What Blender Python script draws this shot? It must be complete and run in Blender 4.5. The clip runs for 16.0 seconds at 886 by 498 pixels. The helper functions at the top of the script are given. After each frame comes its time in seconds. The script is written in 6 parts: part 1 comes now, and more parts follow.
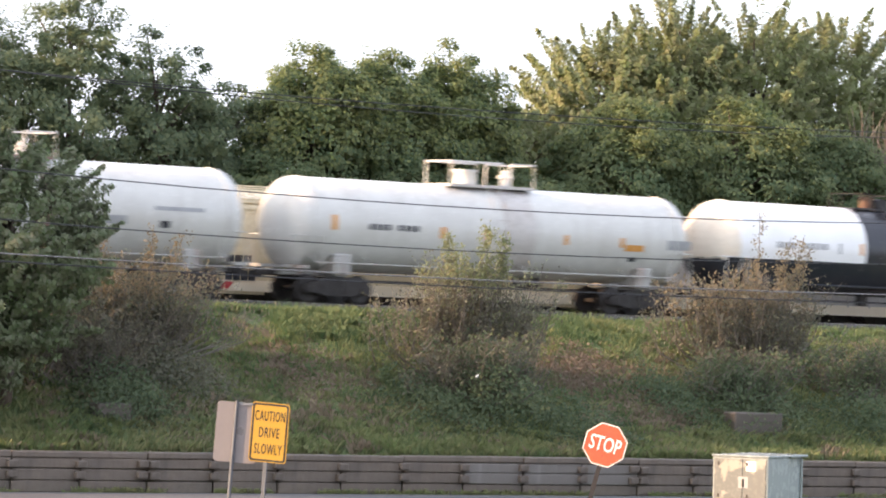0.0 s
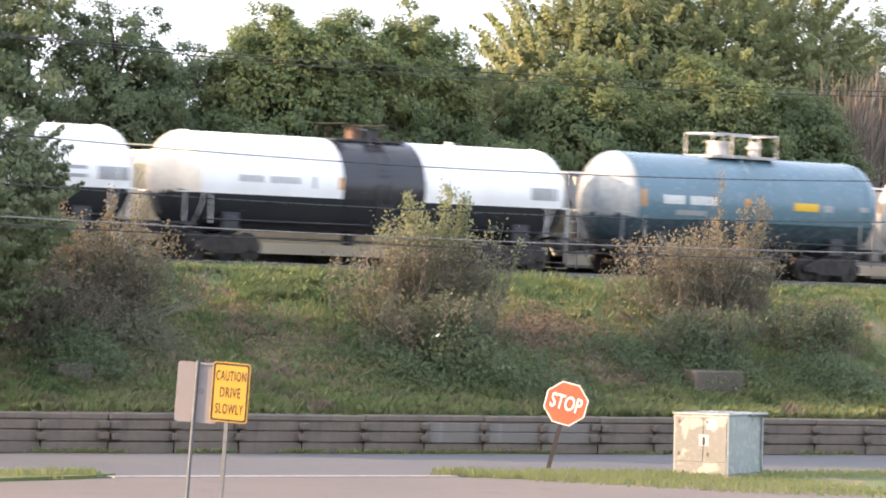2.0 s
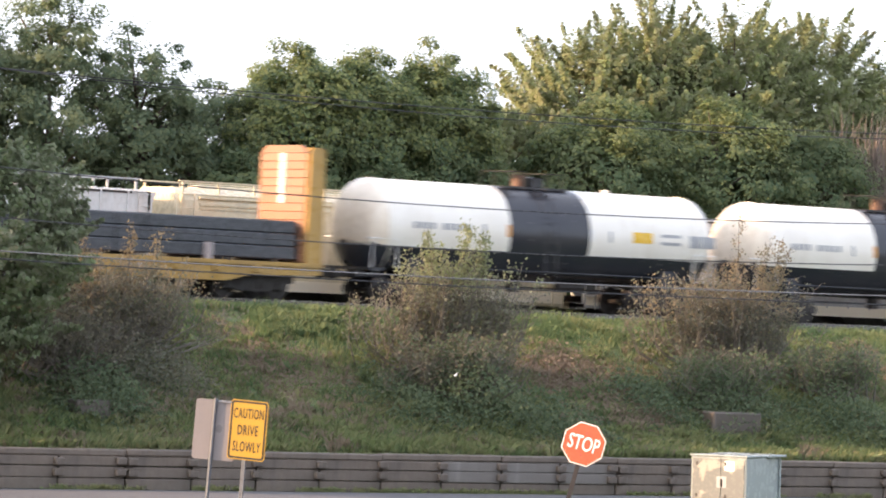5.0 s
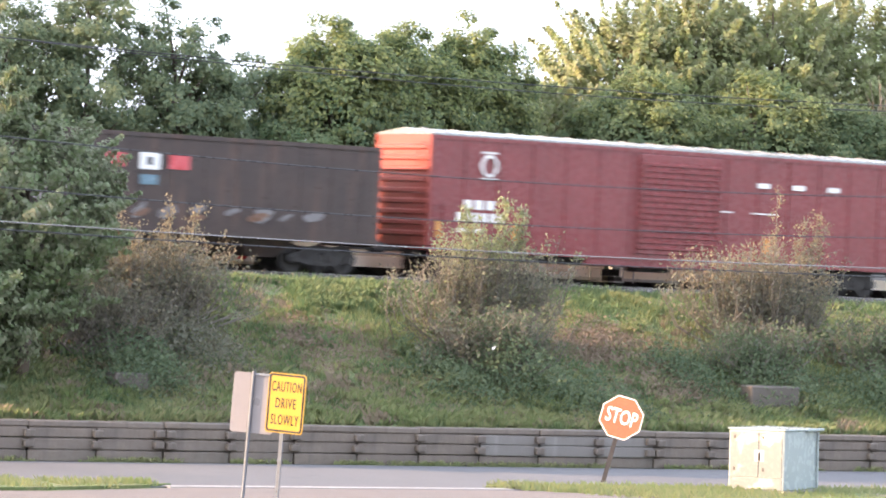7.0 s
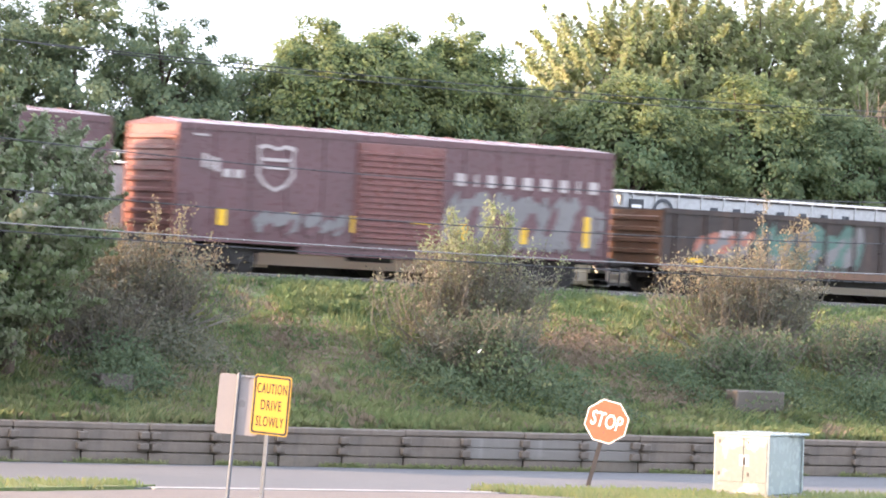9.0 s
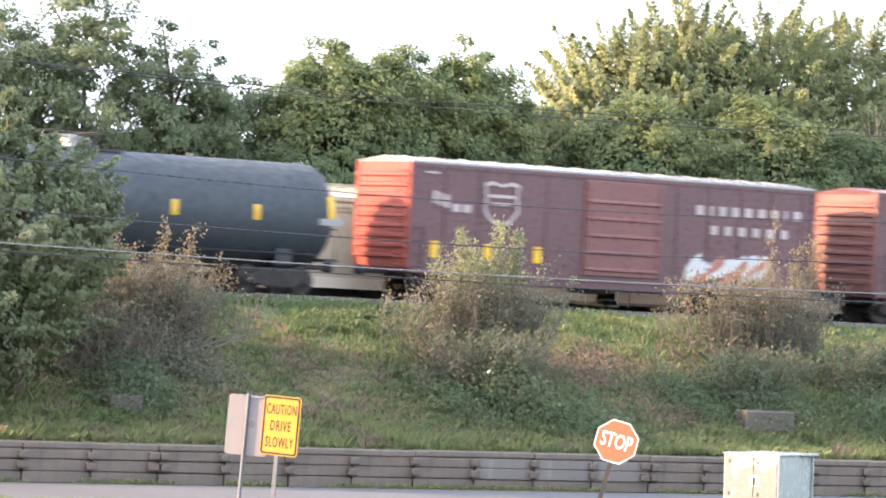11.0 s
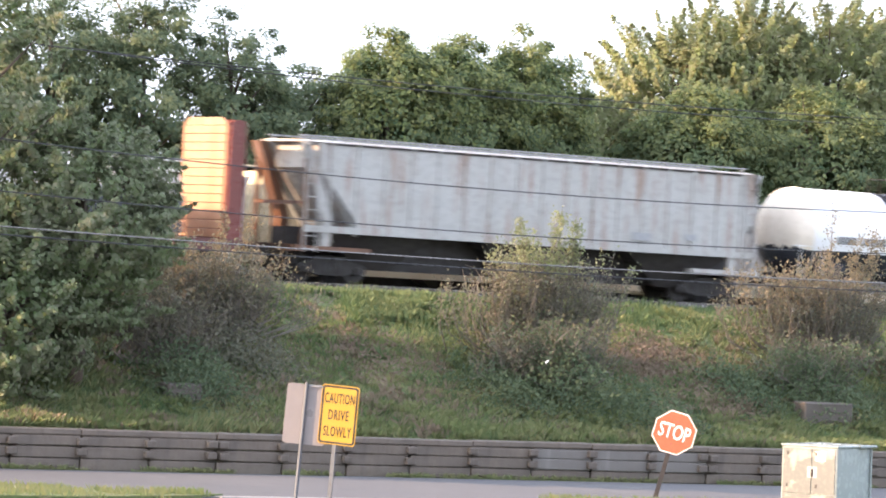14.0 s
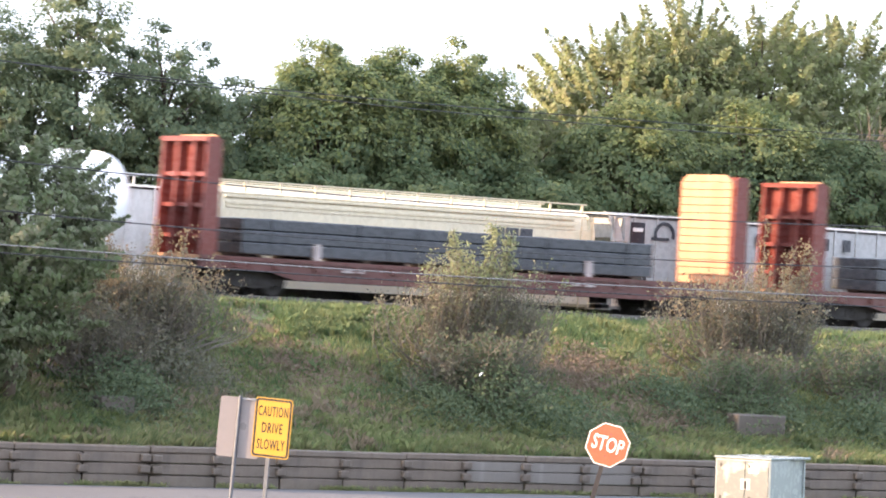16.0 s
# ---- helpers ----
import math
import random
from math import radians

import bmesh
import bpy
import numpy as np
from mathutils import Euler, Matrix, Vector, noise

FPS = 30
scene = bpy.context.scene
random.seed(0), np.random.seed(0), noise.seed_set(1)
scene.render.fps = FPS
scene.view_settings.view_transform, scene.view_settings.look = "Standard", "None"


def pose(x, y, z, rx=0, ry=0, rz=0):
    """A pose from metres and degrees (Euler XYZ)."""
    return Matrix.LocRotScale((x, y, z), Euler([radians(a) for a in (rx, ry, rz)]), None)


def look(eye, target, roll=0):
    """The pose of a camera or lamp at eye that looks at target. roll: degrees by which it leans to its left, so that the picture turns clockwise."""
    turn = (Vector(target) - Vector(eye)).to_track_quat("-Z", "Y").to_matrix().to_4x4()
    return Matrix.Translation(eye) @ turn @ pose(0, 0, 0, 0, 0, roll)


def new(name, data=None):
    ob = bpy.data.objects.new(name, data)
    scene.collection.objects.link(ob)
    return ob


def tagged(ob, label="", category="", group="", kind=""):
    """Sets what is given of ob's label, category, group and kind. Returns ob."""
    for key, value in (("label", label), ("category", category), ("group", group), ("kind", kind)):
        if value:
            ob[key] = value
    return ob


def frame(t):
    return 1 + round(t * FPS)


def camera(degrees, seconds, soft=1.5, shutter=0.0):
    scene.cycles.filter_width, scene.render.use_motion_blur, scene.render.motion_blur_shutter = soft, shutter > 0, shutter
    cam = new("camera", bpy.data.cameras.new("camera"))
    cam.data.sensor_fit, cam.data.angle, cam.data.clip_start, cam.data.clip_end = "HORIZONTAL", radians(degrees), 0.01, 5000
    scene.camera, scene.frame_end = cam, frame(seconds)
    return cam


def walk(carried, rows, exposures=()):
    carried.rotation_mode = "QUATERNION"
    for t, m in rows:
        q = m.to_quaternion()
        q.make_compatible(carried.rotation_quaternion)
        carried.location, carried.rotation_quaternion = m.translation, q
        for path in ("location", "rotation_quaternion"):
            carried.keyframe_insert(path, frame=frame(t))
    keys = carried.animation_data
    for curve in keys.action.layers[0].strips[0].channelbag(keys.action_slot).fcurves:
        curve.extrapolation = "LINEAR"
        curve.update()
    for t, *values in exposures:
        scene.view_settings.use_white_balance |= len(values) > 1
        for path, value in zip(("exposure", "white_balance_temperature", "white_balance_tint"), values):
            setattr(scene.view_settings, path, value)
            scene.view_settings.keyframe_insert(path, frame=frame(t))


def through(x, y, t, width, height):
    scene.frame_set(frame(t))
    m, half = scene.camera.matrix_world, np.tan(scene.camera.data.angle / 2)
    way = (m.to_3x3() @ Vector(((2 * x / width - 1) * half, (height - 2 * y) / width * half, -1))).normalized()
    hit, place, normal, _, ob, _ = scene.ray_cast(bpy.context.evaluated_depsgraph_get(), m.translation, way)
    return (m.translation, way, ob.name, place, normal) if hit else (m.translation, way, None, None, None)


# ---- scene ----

# Long lens on a tripod-height stand on higher ground; the tracks run along x, the camera looks across them.
EYE = 5.704
cam = camera(14.0, 16.0, soft=1.85, shutter=0.35)
ROWS = [
    (0.0, -32.000, 0.440, -2.55),
    (0.5, -31.834, 0.119, -2.29),
    (1.0, -31.848, -0.143, -2.49),
    (1.5, -32.221, -0.280, -2.53),
    (2.0, -32.628, -0.181, -2.35),
    (2.5, -32.981, 0.116, -2.19),
    (3.0, -33.043, 0.356, -2.41),
    (3.5, -32.637, 0.497, -2.38),
    (4.0, -32.605, 0.556, -2.39),
    (4.5, -32.556, 0.552, -2.64),
    (5.0, -32.327, 0.431, -2.82),
    (5.2, -32.155, 0.344, -2.90),
    (7.3, -31.720, -0.060, -2.87),
    (7.5, -31.771, -0.070, -2.93),
    (8.0, -31.887, -0.019, -3.03),
    (8.5, -31.942, 0.020, -3.06),
    (9.0, -31.944, 0.036, -3.20),
    (9.2, -31.946, 0.030, -3.20),
    (11.3, -31.749, 0.401, -3.12),
    (11.5, -31.722, 0.419, -3.12),
    (12.0, -31.693, 0.423, -3.21),
    (12.5, -31.575, 0.315, -3.22),
    (13.0, -31.180, 0.224, -3.10),
    (13.5, -30.917, 0.151, -2.99),
    (14.0, -30.863, 0.138, -3.37),
    (14.5, -31.368, 0.243, -3.31),
    (15.0, -31.563, 0.259, -3.11),
    (15.5, -31.778, 0.290, -3.24),
    (16.0, -31.920, 0.401, -3.32),
]
EXPOSURES = [(0.0, 1.1), (1.0, 1.28), (2.0, 1.4), (3.5, 1.14), (5.0, 1.17), (7.3, 1.94), (9.0, 1.95), (11.5, 1.88), (12.5, 1.83), (13.5, 1.58), (14.5, 1.6), (16.0, 1.66)]
walk(cam, [(t, pose(0, 0, EYE, 90 + pitch, roll, yaw)) for t, yaw, pitch, roll in ROWS], [(t, stops + 0.06, 6500 if t < 6 else 6220, 14) for t, stops in EXPOSURES])

# ---- light ----
SUN_DIR = Vector((-0.92, 0.21, 0.26)).normalized()
world = bpy.data.worlds.new("sky")
scene.world = world
world.use_nodes = True
wn = world.node_tree.nodes
wl = world.node_tree.links
sky = wn.new("ShaderNodeTexSky")
sky.sky_type = "NISHITA"
sky.sun_disc = False
sky.sun_elevation = math.asin(SUN_DIR.z)
sky.sun_rotation = math.atan2(SUN_DIR.x, SUN_DIR.y)
sky.dust_density = 4.0
sky.air_density = 1.0
haze = wn.new("ShaderNodeMix")
haze.data_type = "RGBA"
haze.inputs["Factor"].default_value = 0.55
haze.inputs["B"].default_value = (6.8, 7.25, 8.3, 1)
wl.new(sky.outputs["Color"], haze.inputs["A"])
wl.new(haze.outputs["Result"], wn["Background"].inputs["Color"])
wn["Background"].inputs["Strength"].default_value = 0.15
sun_data = bpy.data.lights.new("sun", "SUN")
sun_data.energy, sun_data.angle, sun_data.color = 4.6, radians(0.8), (1.0, 0.66, 0.40)
sun = new("sun", sun_data)
sun.matrix_world = look((0, 0, 60), Vector((0, 0, 60)) - SUN_DIR)


# ---- materials ----
def nodes_of(name):
    m = bpy.data.materials.new(name)
    m.use_nodes = True
    return m, m.node_tree.nodes, m.node_tree.links, m.node_tree.nodes["Principled BSDF"]


def noise_fac(n, l, vec, scale, lo, hi, detail=4.0):
    t = n.new("ShaderNodeTexNoise")
    t.inputs["Scale"].default_value, t.inputs["Detail"].default_value = scale, detail
    l.new(vec, t.inputs["Vector"])
    r = n.new("ShaderNodeMapRange")
    r.inputs["From Min"].default_value, r.inputs["From Max"].default_value = lo, hi
    l.new(t.outputs["Fac"], r.inputs["Value"])
    return r.outputs["Result"]


def mixed(n, l, fac, a, b, gain=1.0):
    m = n.new("ShaderNodeMix")
    m.data_type = "RGBA"
    if gain != 1.0:
        g = n.new("ShaderNodeMath")
        g.operation = "MULTIPLY"
        g.inputs[1].default_value = gain
        l.new(fac, g.inputs[0])
        fac = g.outputs[0]
    l.new(fac, m.inputs["Factor"])
    for key, v in (("A", a), ("B", b)):
        if isinstance(v, tuple):
            m.inputs[key].default_value = (*v, 1)
        else:
            l.new(v, m.inputs[key])
    return m.outputs["Result"]


def coords(n, l, stretch=(1, 1, 1)):
    c = n.new("ShaderNodeTexCoord")
    mp = n.new("ShaderNodeMapping")
    mp.inputs["Scale"].default_value = stretch
    l.new(c.outputs["Object"], mp.inputs["Vector"])
    return mp.outputs["Vector"]


def bumped(n, l, b, vec, scale, strength, dist=0.02):
    t = n.new("ShaderNodeTexNoise")
    t.inputs["Scale"].default_value, t.inputs["Detail"].default_value = scale, 5
    l.new(vec, t.inputs["Vector"])
    u = n.new("ShaderNodeBump")
    u.inputs["Strength"].default_value, u.inputs["Distance"].default_value = strength, dist
    l.new(t.outputs["Fac"], u.inputs["Height"])
    l.new(u.outputs["Normal"], b.inputs["Normal"])


def paint(name, col, dirt=None, amount=0.4, rough=0.5, metal=0.0, streak=None, streak_amount=0.4, bump=0.15):
    """Weathered paint: broad grime, fine speckle and run-off streaks."""
    m, n, l, b = nodes_of(name)
    v = coords(n, l)
    dirt = dirt or tuple(c * 0.55 for c in col)
    c = mixed(n, l, noise_fac(n, l, v, 0.9, 0.4, 0.75), col, dirt, amount)
    c = mixed(n, l, noise_fac(n, l, v, 14.0, 0.45, 0.8), c, dirt, amount * 0.6)
    if streak:
        sv = coords(n, l, (1.0, 1.0, 0.12))
        c = mixed(n, l, noise_fac(n, l, sv, 3.2, 0.52, 0.75), c, streak, streak_amount)
    l.new(c, b.inputs["Base Color"])
    l.new(noise_fac(n, l, v, 5.0, 0.0, 1.0 / max(rough, 0.05)), b.inputs["Roughness"])
    b.inputs["Roughness"].default_value = rough
    b.inputs["Metallic"].default_value = metal
    bumped(n, l, b, v, 30, bump)
    return m


def leafy(name, cols, through=0.55, rough=0.65, gain=1.45, blue=1.0):
    """Leaves: each one takes its own tint between the given colours, larger patches shift it."""
    m, n, l, b = nodes_of(name)
    g = n.new("ShaderNodeNewGeometry")
    ramp = n.new("ShaderNodeValToRGB")
    e = ramp.color_ramp.elements
    for i, c in enumerate(cols):
        c = (min(0.34, c[0] * gain), min(0.34, c[1] * gain), min(0.3, c[2] * gain * blue))
        p = i / (len(cols) - 1)
        k = e[0] if i == 0 else (e[1] if i == len(cols) - 1 else e.new(p))
        k.position, k.color = p, (*c, 1)
    v = coords(n, l)
    f = noise_fac(n, l, v, 0.45, 0.3, 0.7)
    a = n.new("ShaderNodeMath")
    a.operation = "MULTIPLY_ADD"
    l.new(g.outputs["Random Per Island"], a.inputs[0])
    a.inputs[1].default_value = 0.55
    h = n.new("ShaderNodeMath")
    h.operation = "MULTIPLY"
    h.inputs[1].default_value = 0.45
    l.new(f, h.inputs[0])
    l.new(h.outputs[0], a.inputs[2])
    l.new(a.outputs[0], ramp.inputs["Fac"])
    l.new(ramp.outputs["Color"], b.inputs["Base Color"])
    b.inputs["Roughness"].default_value = rough
    t = n.new("ShaderNodeBsdfTranslucent")
    l.new(ramp.outputs["Color"], t.inputs["Color"])
    s = n.new("ShaderNodeMixShader")
    s.inputs["Fac"].default_value = through
    l.new(b.outputs[0], s.inputs[1])
    l.new(t.outputs[0], s.inputs[2])
    l.new(s.outputs[0], n["Material Output"].inputs["Surface"])
    return m


WHITE = paint("white tank paint", (0.84, 0.85, 0.86), (0.55, 0.53, 0.50), 0.25, 0.35, streak=(0.6, 0.58, 0.54), streak_amount=0.25, bump=0.03)
CREAMY = paint("off white tank paint", (0.80, 0.77, 0.70), (0.55, 0.50, 0.42), 0.3, 0.4, streak=(0.5, 0.42, 0.32), streak_amount=0.25, bump=0.03)
DULL = paint("dull white tank paint", (0.61, 0.61, 0.58), (0.42, 0.40, 0.37), 0.35, 0.45, streak=(0.42, 0.40, 0.37), streak_amount=0.35, bump=0.03)
STAIN = paint("grime stained white paint", (0.47, 0.44, 0.41), (0.60, 0.60, 0.60), 0.5, 0.55, streak=(0.36, 0.31, 0.27), streak_amount=0.6)
RUST = paint("rust stained paint", (0.22, 0.13, 0.105), (0.50, 0.42, 0.38), 0.4, 0.9)
BLUE = paint("faded blue tank paint", (0.115, 0.200, 0.255), (0.08, 0.13, 0.16), 0.4, 0.45, streak=(0.17, 0.22, 0.25), streak_amount=0.35, bump=0.03)
# Tan of some grime plus the sun's warmth, painted onto the heads.
HEAD = paint("grimy sun warmed tank head paint", (0.76, 0.69, 0.58), (0.60, 0.50, 0.40), 0.4, 0.6, streak=(0.55, 0.42, 0.30), streak_amount=0.35, bump=0.03)
BLUE_HEAD = paint("blue and bare white head paint", (0.21, 0.25, 0.275), (0.50, 0.49, 0.46), 0.8, 0.6, streak=(0.12, 0.16, 0.19), streak_amount=0.6, bump=0.03)
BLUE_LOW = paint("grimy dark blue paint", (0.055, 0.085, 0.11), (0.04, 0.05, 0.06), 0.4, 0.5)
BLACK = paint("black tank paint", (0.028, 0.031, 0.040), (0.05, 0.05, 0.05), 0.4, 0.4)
SLATE = paint("weathered black tank paint", (0.034, 0.045, 0.054), (0.054, 0.064, 0.07), 0.5, 1.3)
IRON = paint("grimy running gear", (0.022, 0.019, 0.018), (0.045, 0.037, 0.032), 0.5, 1.2)
STEEL = paint("worn steel", (0.25, 0.24, 0.23), (0.12, 0.09, 0.07), 0.5, 0.45, metal=0.6)
GALV = paint("galvanised steel", (0.30, 0.305, 0.31), (0.20, 0.20, 0.20), 0.4, 0.45, metal=0.5)
MAROON = paint("faded maroon boxcar paint", (0.112, 0.053, 0.059), (0.075, 0.042, 0.043), 0.5, 0.65, streak=(0.10, 0.06, 0.06), streak_amount=0.5)
MAROON_DOOR = paint("reddish boxcar door paint", (0.175, 0.07, 0.062), (0.09, 0.045, 0.045), 0.5, 0.65)
RED = paint("bright red boxcar paint", (0.185, 0.035, 0.037), (0.115, 0.028, 0.028), 0.4, 0.55, streak=(0.15, 0.04, 0.04))
OXIDE = paint("oxide red boxcar paint", (0.128, 0.040, 0.033), (0.085, 0.034, 0.030), 0.45, 0.6, streak=(0.13, 0.045, 0.04), streak_amount=0.5)
# Lighter end colours: low sun on the end walls is put into the paint.
OXIDE_END = paint("sunlit oxide red end paint", (0.25, 0.10, 0.068), (0.17, 0.07, 0.05), 0.5, 0.9)
MAROON_END = paint("sunlit maroon end paint", (0.20, 0.092, 0.078), (0.13, 0.065, 0.055), 0.5, 0.9)
RED_END = paint("sunlit red end paint", (0.28, 0.065, 0.05), (0.20, 0.05, 0.04), 0.5, 0.9)
BROWN = paint("dark brown hopper paint", (0.033, 0.021, 0.018), (0.070, 0.042, 0.032), 0.5, 0.9, streak=(0.13, 0.065, 0.042), streak_amount=0.55)
GOND = paint("black brown gondola paint", (0.026, 0.017, 0.015), (0.056, 0.034, 0.027), 0.5, 0.9, streak=(0.11, 0.055, 0.036), streak_amount=0.55)
# Rust, and on manways and end braces also the sun's orange.
RUST_SUN = paint("rust and sun orange steel", (0.17, 0.085, 0.048), (0.075, 0.042, 0.030), 0.7, 0.8, streak=(0.07, 0.045, 0.035), streak_amount=0.6)
GREY = paint("weathered grey hopper paint", (0.41, 0.41, 0.395), (0.31, 0.295, 0.27), 0.5, 0.6, streak=(0.25, 0.15, 0.10), streak_amount=1.0)
CREAM = paint("cream hopper paint", (0.62, 0.555, 0.395), (0.46, 0.40, 0.28), 0.35, 0.55, streak=(0.48, 0.43, 0.34), streak_amount=0.35)
OFFWHITE = paint("off white hopper paint", (0.66, 0.655, 0.63), (0.48, 0.46, 0.42), 0.35, 0.55, streak=(0.50, 0.45, 0.38), streak_amount=0.35)
# Brighter than the car paint: the light on this strip is put into it.
SILL = paint("brightened cream sill paint", (0.86, 0.80, 0.66), (0.74, 0.66, 0.50), 0.3, 0.8)
PALE = paint("pale grey hopper paint", (0.42, 0.425, 0.42), (0.30, 0.30, 0.29), 0.4, 0.55, streak=(0.40, 0.38, 0.35), streak_amount=0.4)
YELLOW_FLAT = paint("dirty yellow flatcar paint", (0.42, 0.26, 0.07), (0.24, 0.16, 0.07), 0.5, 0.65, streak=(0.22, 0.14, 0.07), streak_amount=0.5)
RED_FLAT = paint("red oxide flatcar paint", (0.115, 0.040, 0.036), (0.075, 0.036, 0.032), 0.5, 0.65, streak=(0.12, 0.06, 0.05), streak_amount=0.5)
BRACE = paint("red bulkhead steel", (0.165, 0.044, 0.036), (0.12, 0.04, 0.034), 0.4, 0.6)
# Yellow flatcar's planks: the weaker sun on them is put into a darker colour.
PLANK_DIM = paint("dimmer reddish bulkhead planks", (0.34, 0.18, 0.115), (0.24, 0.13, 0.08), 0.5, 0.8, streak=(0.28, 0.15, 0.09))
PLANK = paint("bulkhead planks", (0.42, 0.235, 0.135), (0.27, 0.13, 0.07), 0.8, 1.2, streak=(0.50, 0.36, 0.24), streak_amount=0.6)
LOAD = paint("dark grey wrapped load", (0.055, 0.062, 0.072), (0.035, 0.038, 0.044), 0.4, 0.55)
MARK = paint("white marking", (0.72, 0.72, 0.70), (0.5, 0.48, 0.45), 0.3, 0.6)
FADED = paint("faded white marking", (0.42, 0.37, 0.36), (0.28, 0.22, 0.21), 0.5, 0.7)
DARKMARK = paint("dark marking", (0.035, 0.04, 0.05), (0.08, 0.08, 0.08), 0.3, 0.6)
GREYMARK = paint("grey marking", (0.32, 0.33, 0.34), (0.25, 0.25, 0.25), 0.3, 0.6)
YELLOW = paint("yellow marking", (0.72, 0.44, 0.03), (0.5, 0.3, 0.04), 0.3, 0.5)
ORANGE = paint("orange marking", (0.62, 0.30, 0.08), (0.4, 0.2, 0.08), 0.3, 0.5)
PINK = paint("red emblem paint", (0.50, 0.07, 0.08), (0.35, 0.08, 0.08), 0.3, 0.6)
GRAF_WHITE = paint("pale spray paint", (0.52, 0.53, 0.53), (0.38, 0.39, 0.40), 0.5, 0.6)
GRAF_GREY = paint("grey spray paint", (0.175, 0.165, 0.165), (0.12, 0.11, 0.112), 0.6, 0.7)
GRAF_TEAL = paint("teal spray paint", (0.075, 0.155, 0.125), (0.045, 0.075, 0.065), 0.7, 0.7)
GRAF_BLUE = paint("light blue spray paint", (0.19, 0.30, 0.36), (0.22, 0.22, 0.25), 0.5, 0.6)
GRAF_RUST = paint("rust red spray paint", (0.34, 0.13, 0.09), (0.25, 0.10, 0.08), 0.5, 0.6)
BARK = paint("bark", (0.10, 0.075, 0.055), (0.06, 0.045, 0.035), 0.5, 0.95, bump=0.6)
TWIG = paint("bare twigs", (0.138, 0.120, 0.096), (0.098, 0.086, 0.070), 0.5, 0.95)
GREYTWIG = paint("grey bare twigs", (0.20, 0.16, 0.13), (0.12, 0.10, 0.085), 0.5, 0.95)
CABLE = paint("black cable", (0.03, 0.03, 0.033), (0.06, 0.06, 0.06), 0.3, 0.6)
STONE = paint("old concrete", (0.16, 0.145, 0.125), (0.09, 0.085, 0.07), 0.5, 0.9, bump=0.4)
WALL = paint("weathered grey wall timber", (0.150, 0.120, 0.094), (0.080, 0.068, 0.056), 0.75, 1.2, streak=(0.075, 0.064, 0.054), streak_amount=0.65, bump=0.5)
WALL_PALE = paint("bleached wall timber", (0.155, 0.14, 0.124), (0.12, 0.11, 0.10), 0.5, 0.9, streak=(0.28, 0.27, 0.25), streak_amount=0.35, bump=0.5)
BALLAST = paint("track ballast", (0.14, 0.125, 0.11), (0.07, 0.06, 0.055), 0.8, 0.95, bump=0.8)
CAB = paint("pale green cabinet paint", (0.265, 0.305, 0.305), (0.215, 0.25, 0.25), 0.3, 0.5, streak=(0.42, 0.46, 0.42), streak_amount=0.3, bump=0.05)
SIGN_YELLOW = paint("yellow sign sheeting", (0.31, 0.182, 0.006), (0.28, 0.16, 0.006), 0.2, 0.9, bump=0.0)
SIGN_RED = paint("red sign sheeting", (0.66, 0.105, 0.055), (0.72, 0.20, 0.10), 0.3, 0.35, bump=0.0)
SIGN_WHITE = paint("white sign sheeting", (0.84, 0.82, 0.78), (0.7, 0.68, 0.64), 0.2, 0.35, bump=0.0)
SIGN_BLACK = paint("black sign ink", (0.012, 0.012, 0.012), (0.02, 0.02, 0.02), 0.2, 1.6, bump=0.0)
SIGN_BACK = paint("bare aluminium sign back", (0.225, 0.205, 0.20), (0.18, 0.17, 0.17), 0.4, 0.9, metal=0.1, bump=0.02)
POST = paint("dull galvanised post", (0.085, 0.10, 0.12), (0.07, 0.07, 0.07), 0.4, 1.0, metal=0.2)
CURB = paint("pale concrete strip", (0.27, 0.255, 0.24), (0.18, 0.165, 0.15), 0.4, 1.2, bump=0.3)

LEAF_ASH = leafy("dark ash leaves", [(0.036, 0.056, 0.032), (0.050, 0.076, 0.038), (0.066, 0.092, 0.044), (0.090, 0.105, 0.047)], gain=2.7, blue=1.12)
LEAF_MAPLE = leafy("maple leaves", [(0.040, 0.075, 0.030), (0.058, 0.098, 0.038), (0.080, 0.120, 0.044), (0.12, 0.135, 0.045)], gain=1.95, blue=1.3)
LEAF_GOLD = leafy("sunlit yellow maple leaves", [(0.09, 0.125, 0.04), (0.14, 0.15, 0.05), (0.18, 0.16, 0.055), (0.20, 0.15, 0.055)], gain=2.3, blue=1.1)
LEAF_SILVER = leafy("silver maple leaves", [(0.090, 0.115, 0.042), (0.150, 0.165, 0.055), (0.22, 0.205, 0.07), (0.25, 0.215, 0.075)], gain=3.0, blue=0.95)
LEAF_NEAR = leafy("grey green hedgerow leaves", [(0.038, 0.060, 0.024), (0.060, 0.090, 0.034), (0.090, 0.118, 0.048), (0.15, 0.155, 0.070)], gain=3.9, blue=0.9)
LEAF_BUSH = leafy("grey olive bush leaves", [(0.058, 0.066, 0.040), (0.078, 0.084, 0.048), (0.104, 0.102, 0.058), (0.120, 0.110, 0.066)], gain=2.15, blue=1.15)
LEAF_TIP = leafy("yellow green bush tips", [(0.13, 0.155, 0.06), (0.17, 0.19, 0.075), (0.21, 0.215, 0.10), (0.23, 0.22, 0.12)], gain=1.9)
LEAF_RUSSET = leafy("russet bush leaves", [(0.12, 0.100, 0.062), (0.155, 0.125, 0.075), (0.18, 0.150, 0.085), (0.18, 0.150, 0.080)], gain=1.8, blue=1.1)
LEAF_VINE = leafy("dry reddish vine leaves", [(0.14, 0.105, 0.068), (0.17, 0.125, 0.085), (0.19, 0.15, 0.10)], gain=1.6, blue=1.1)
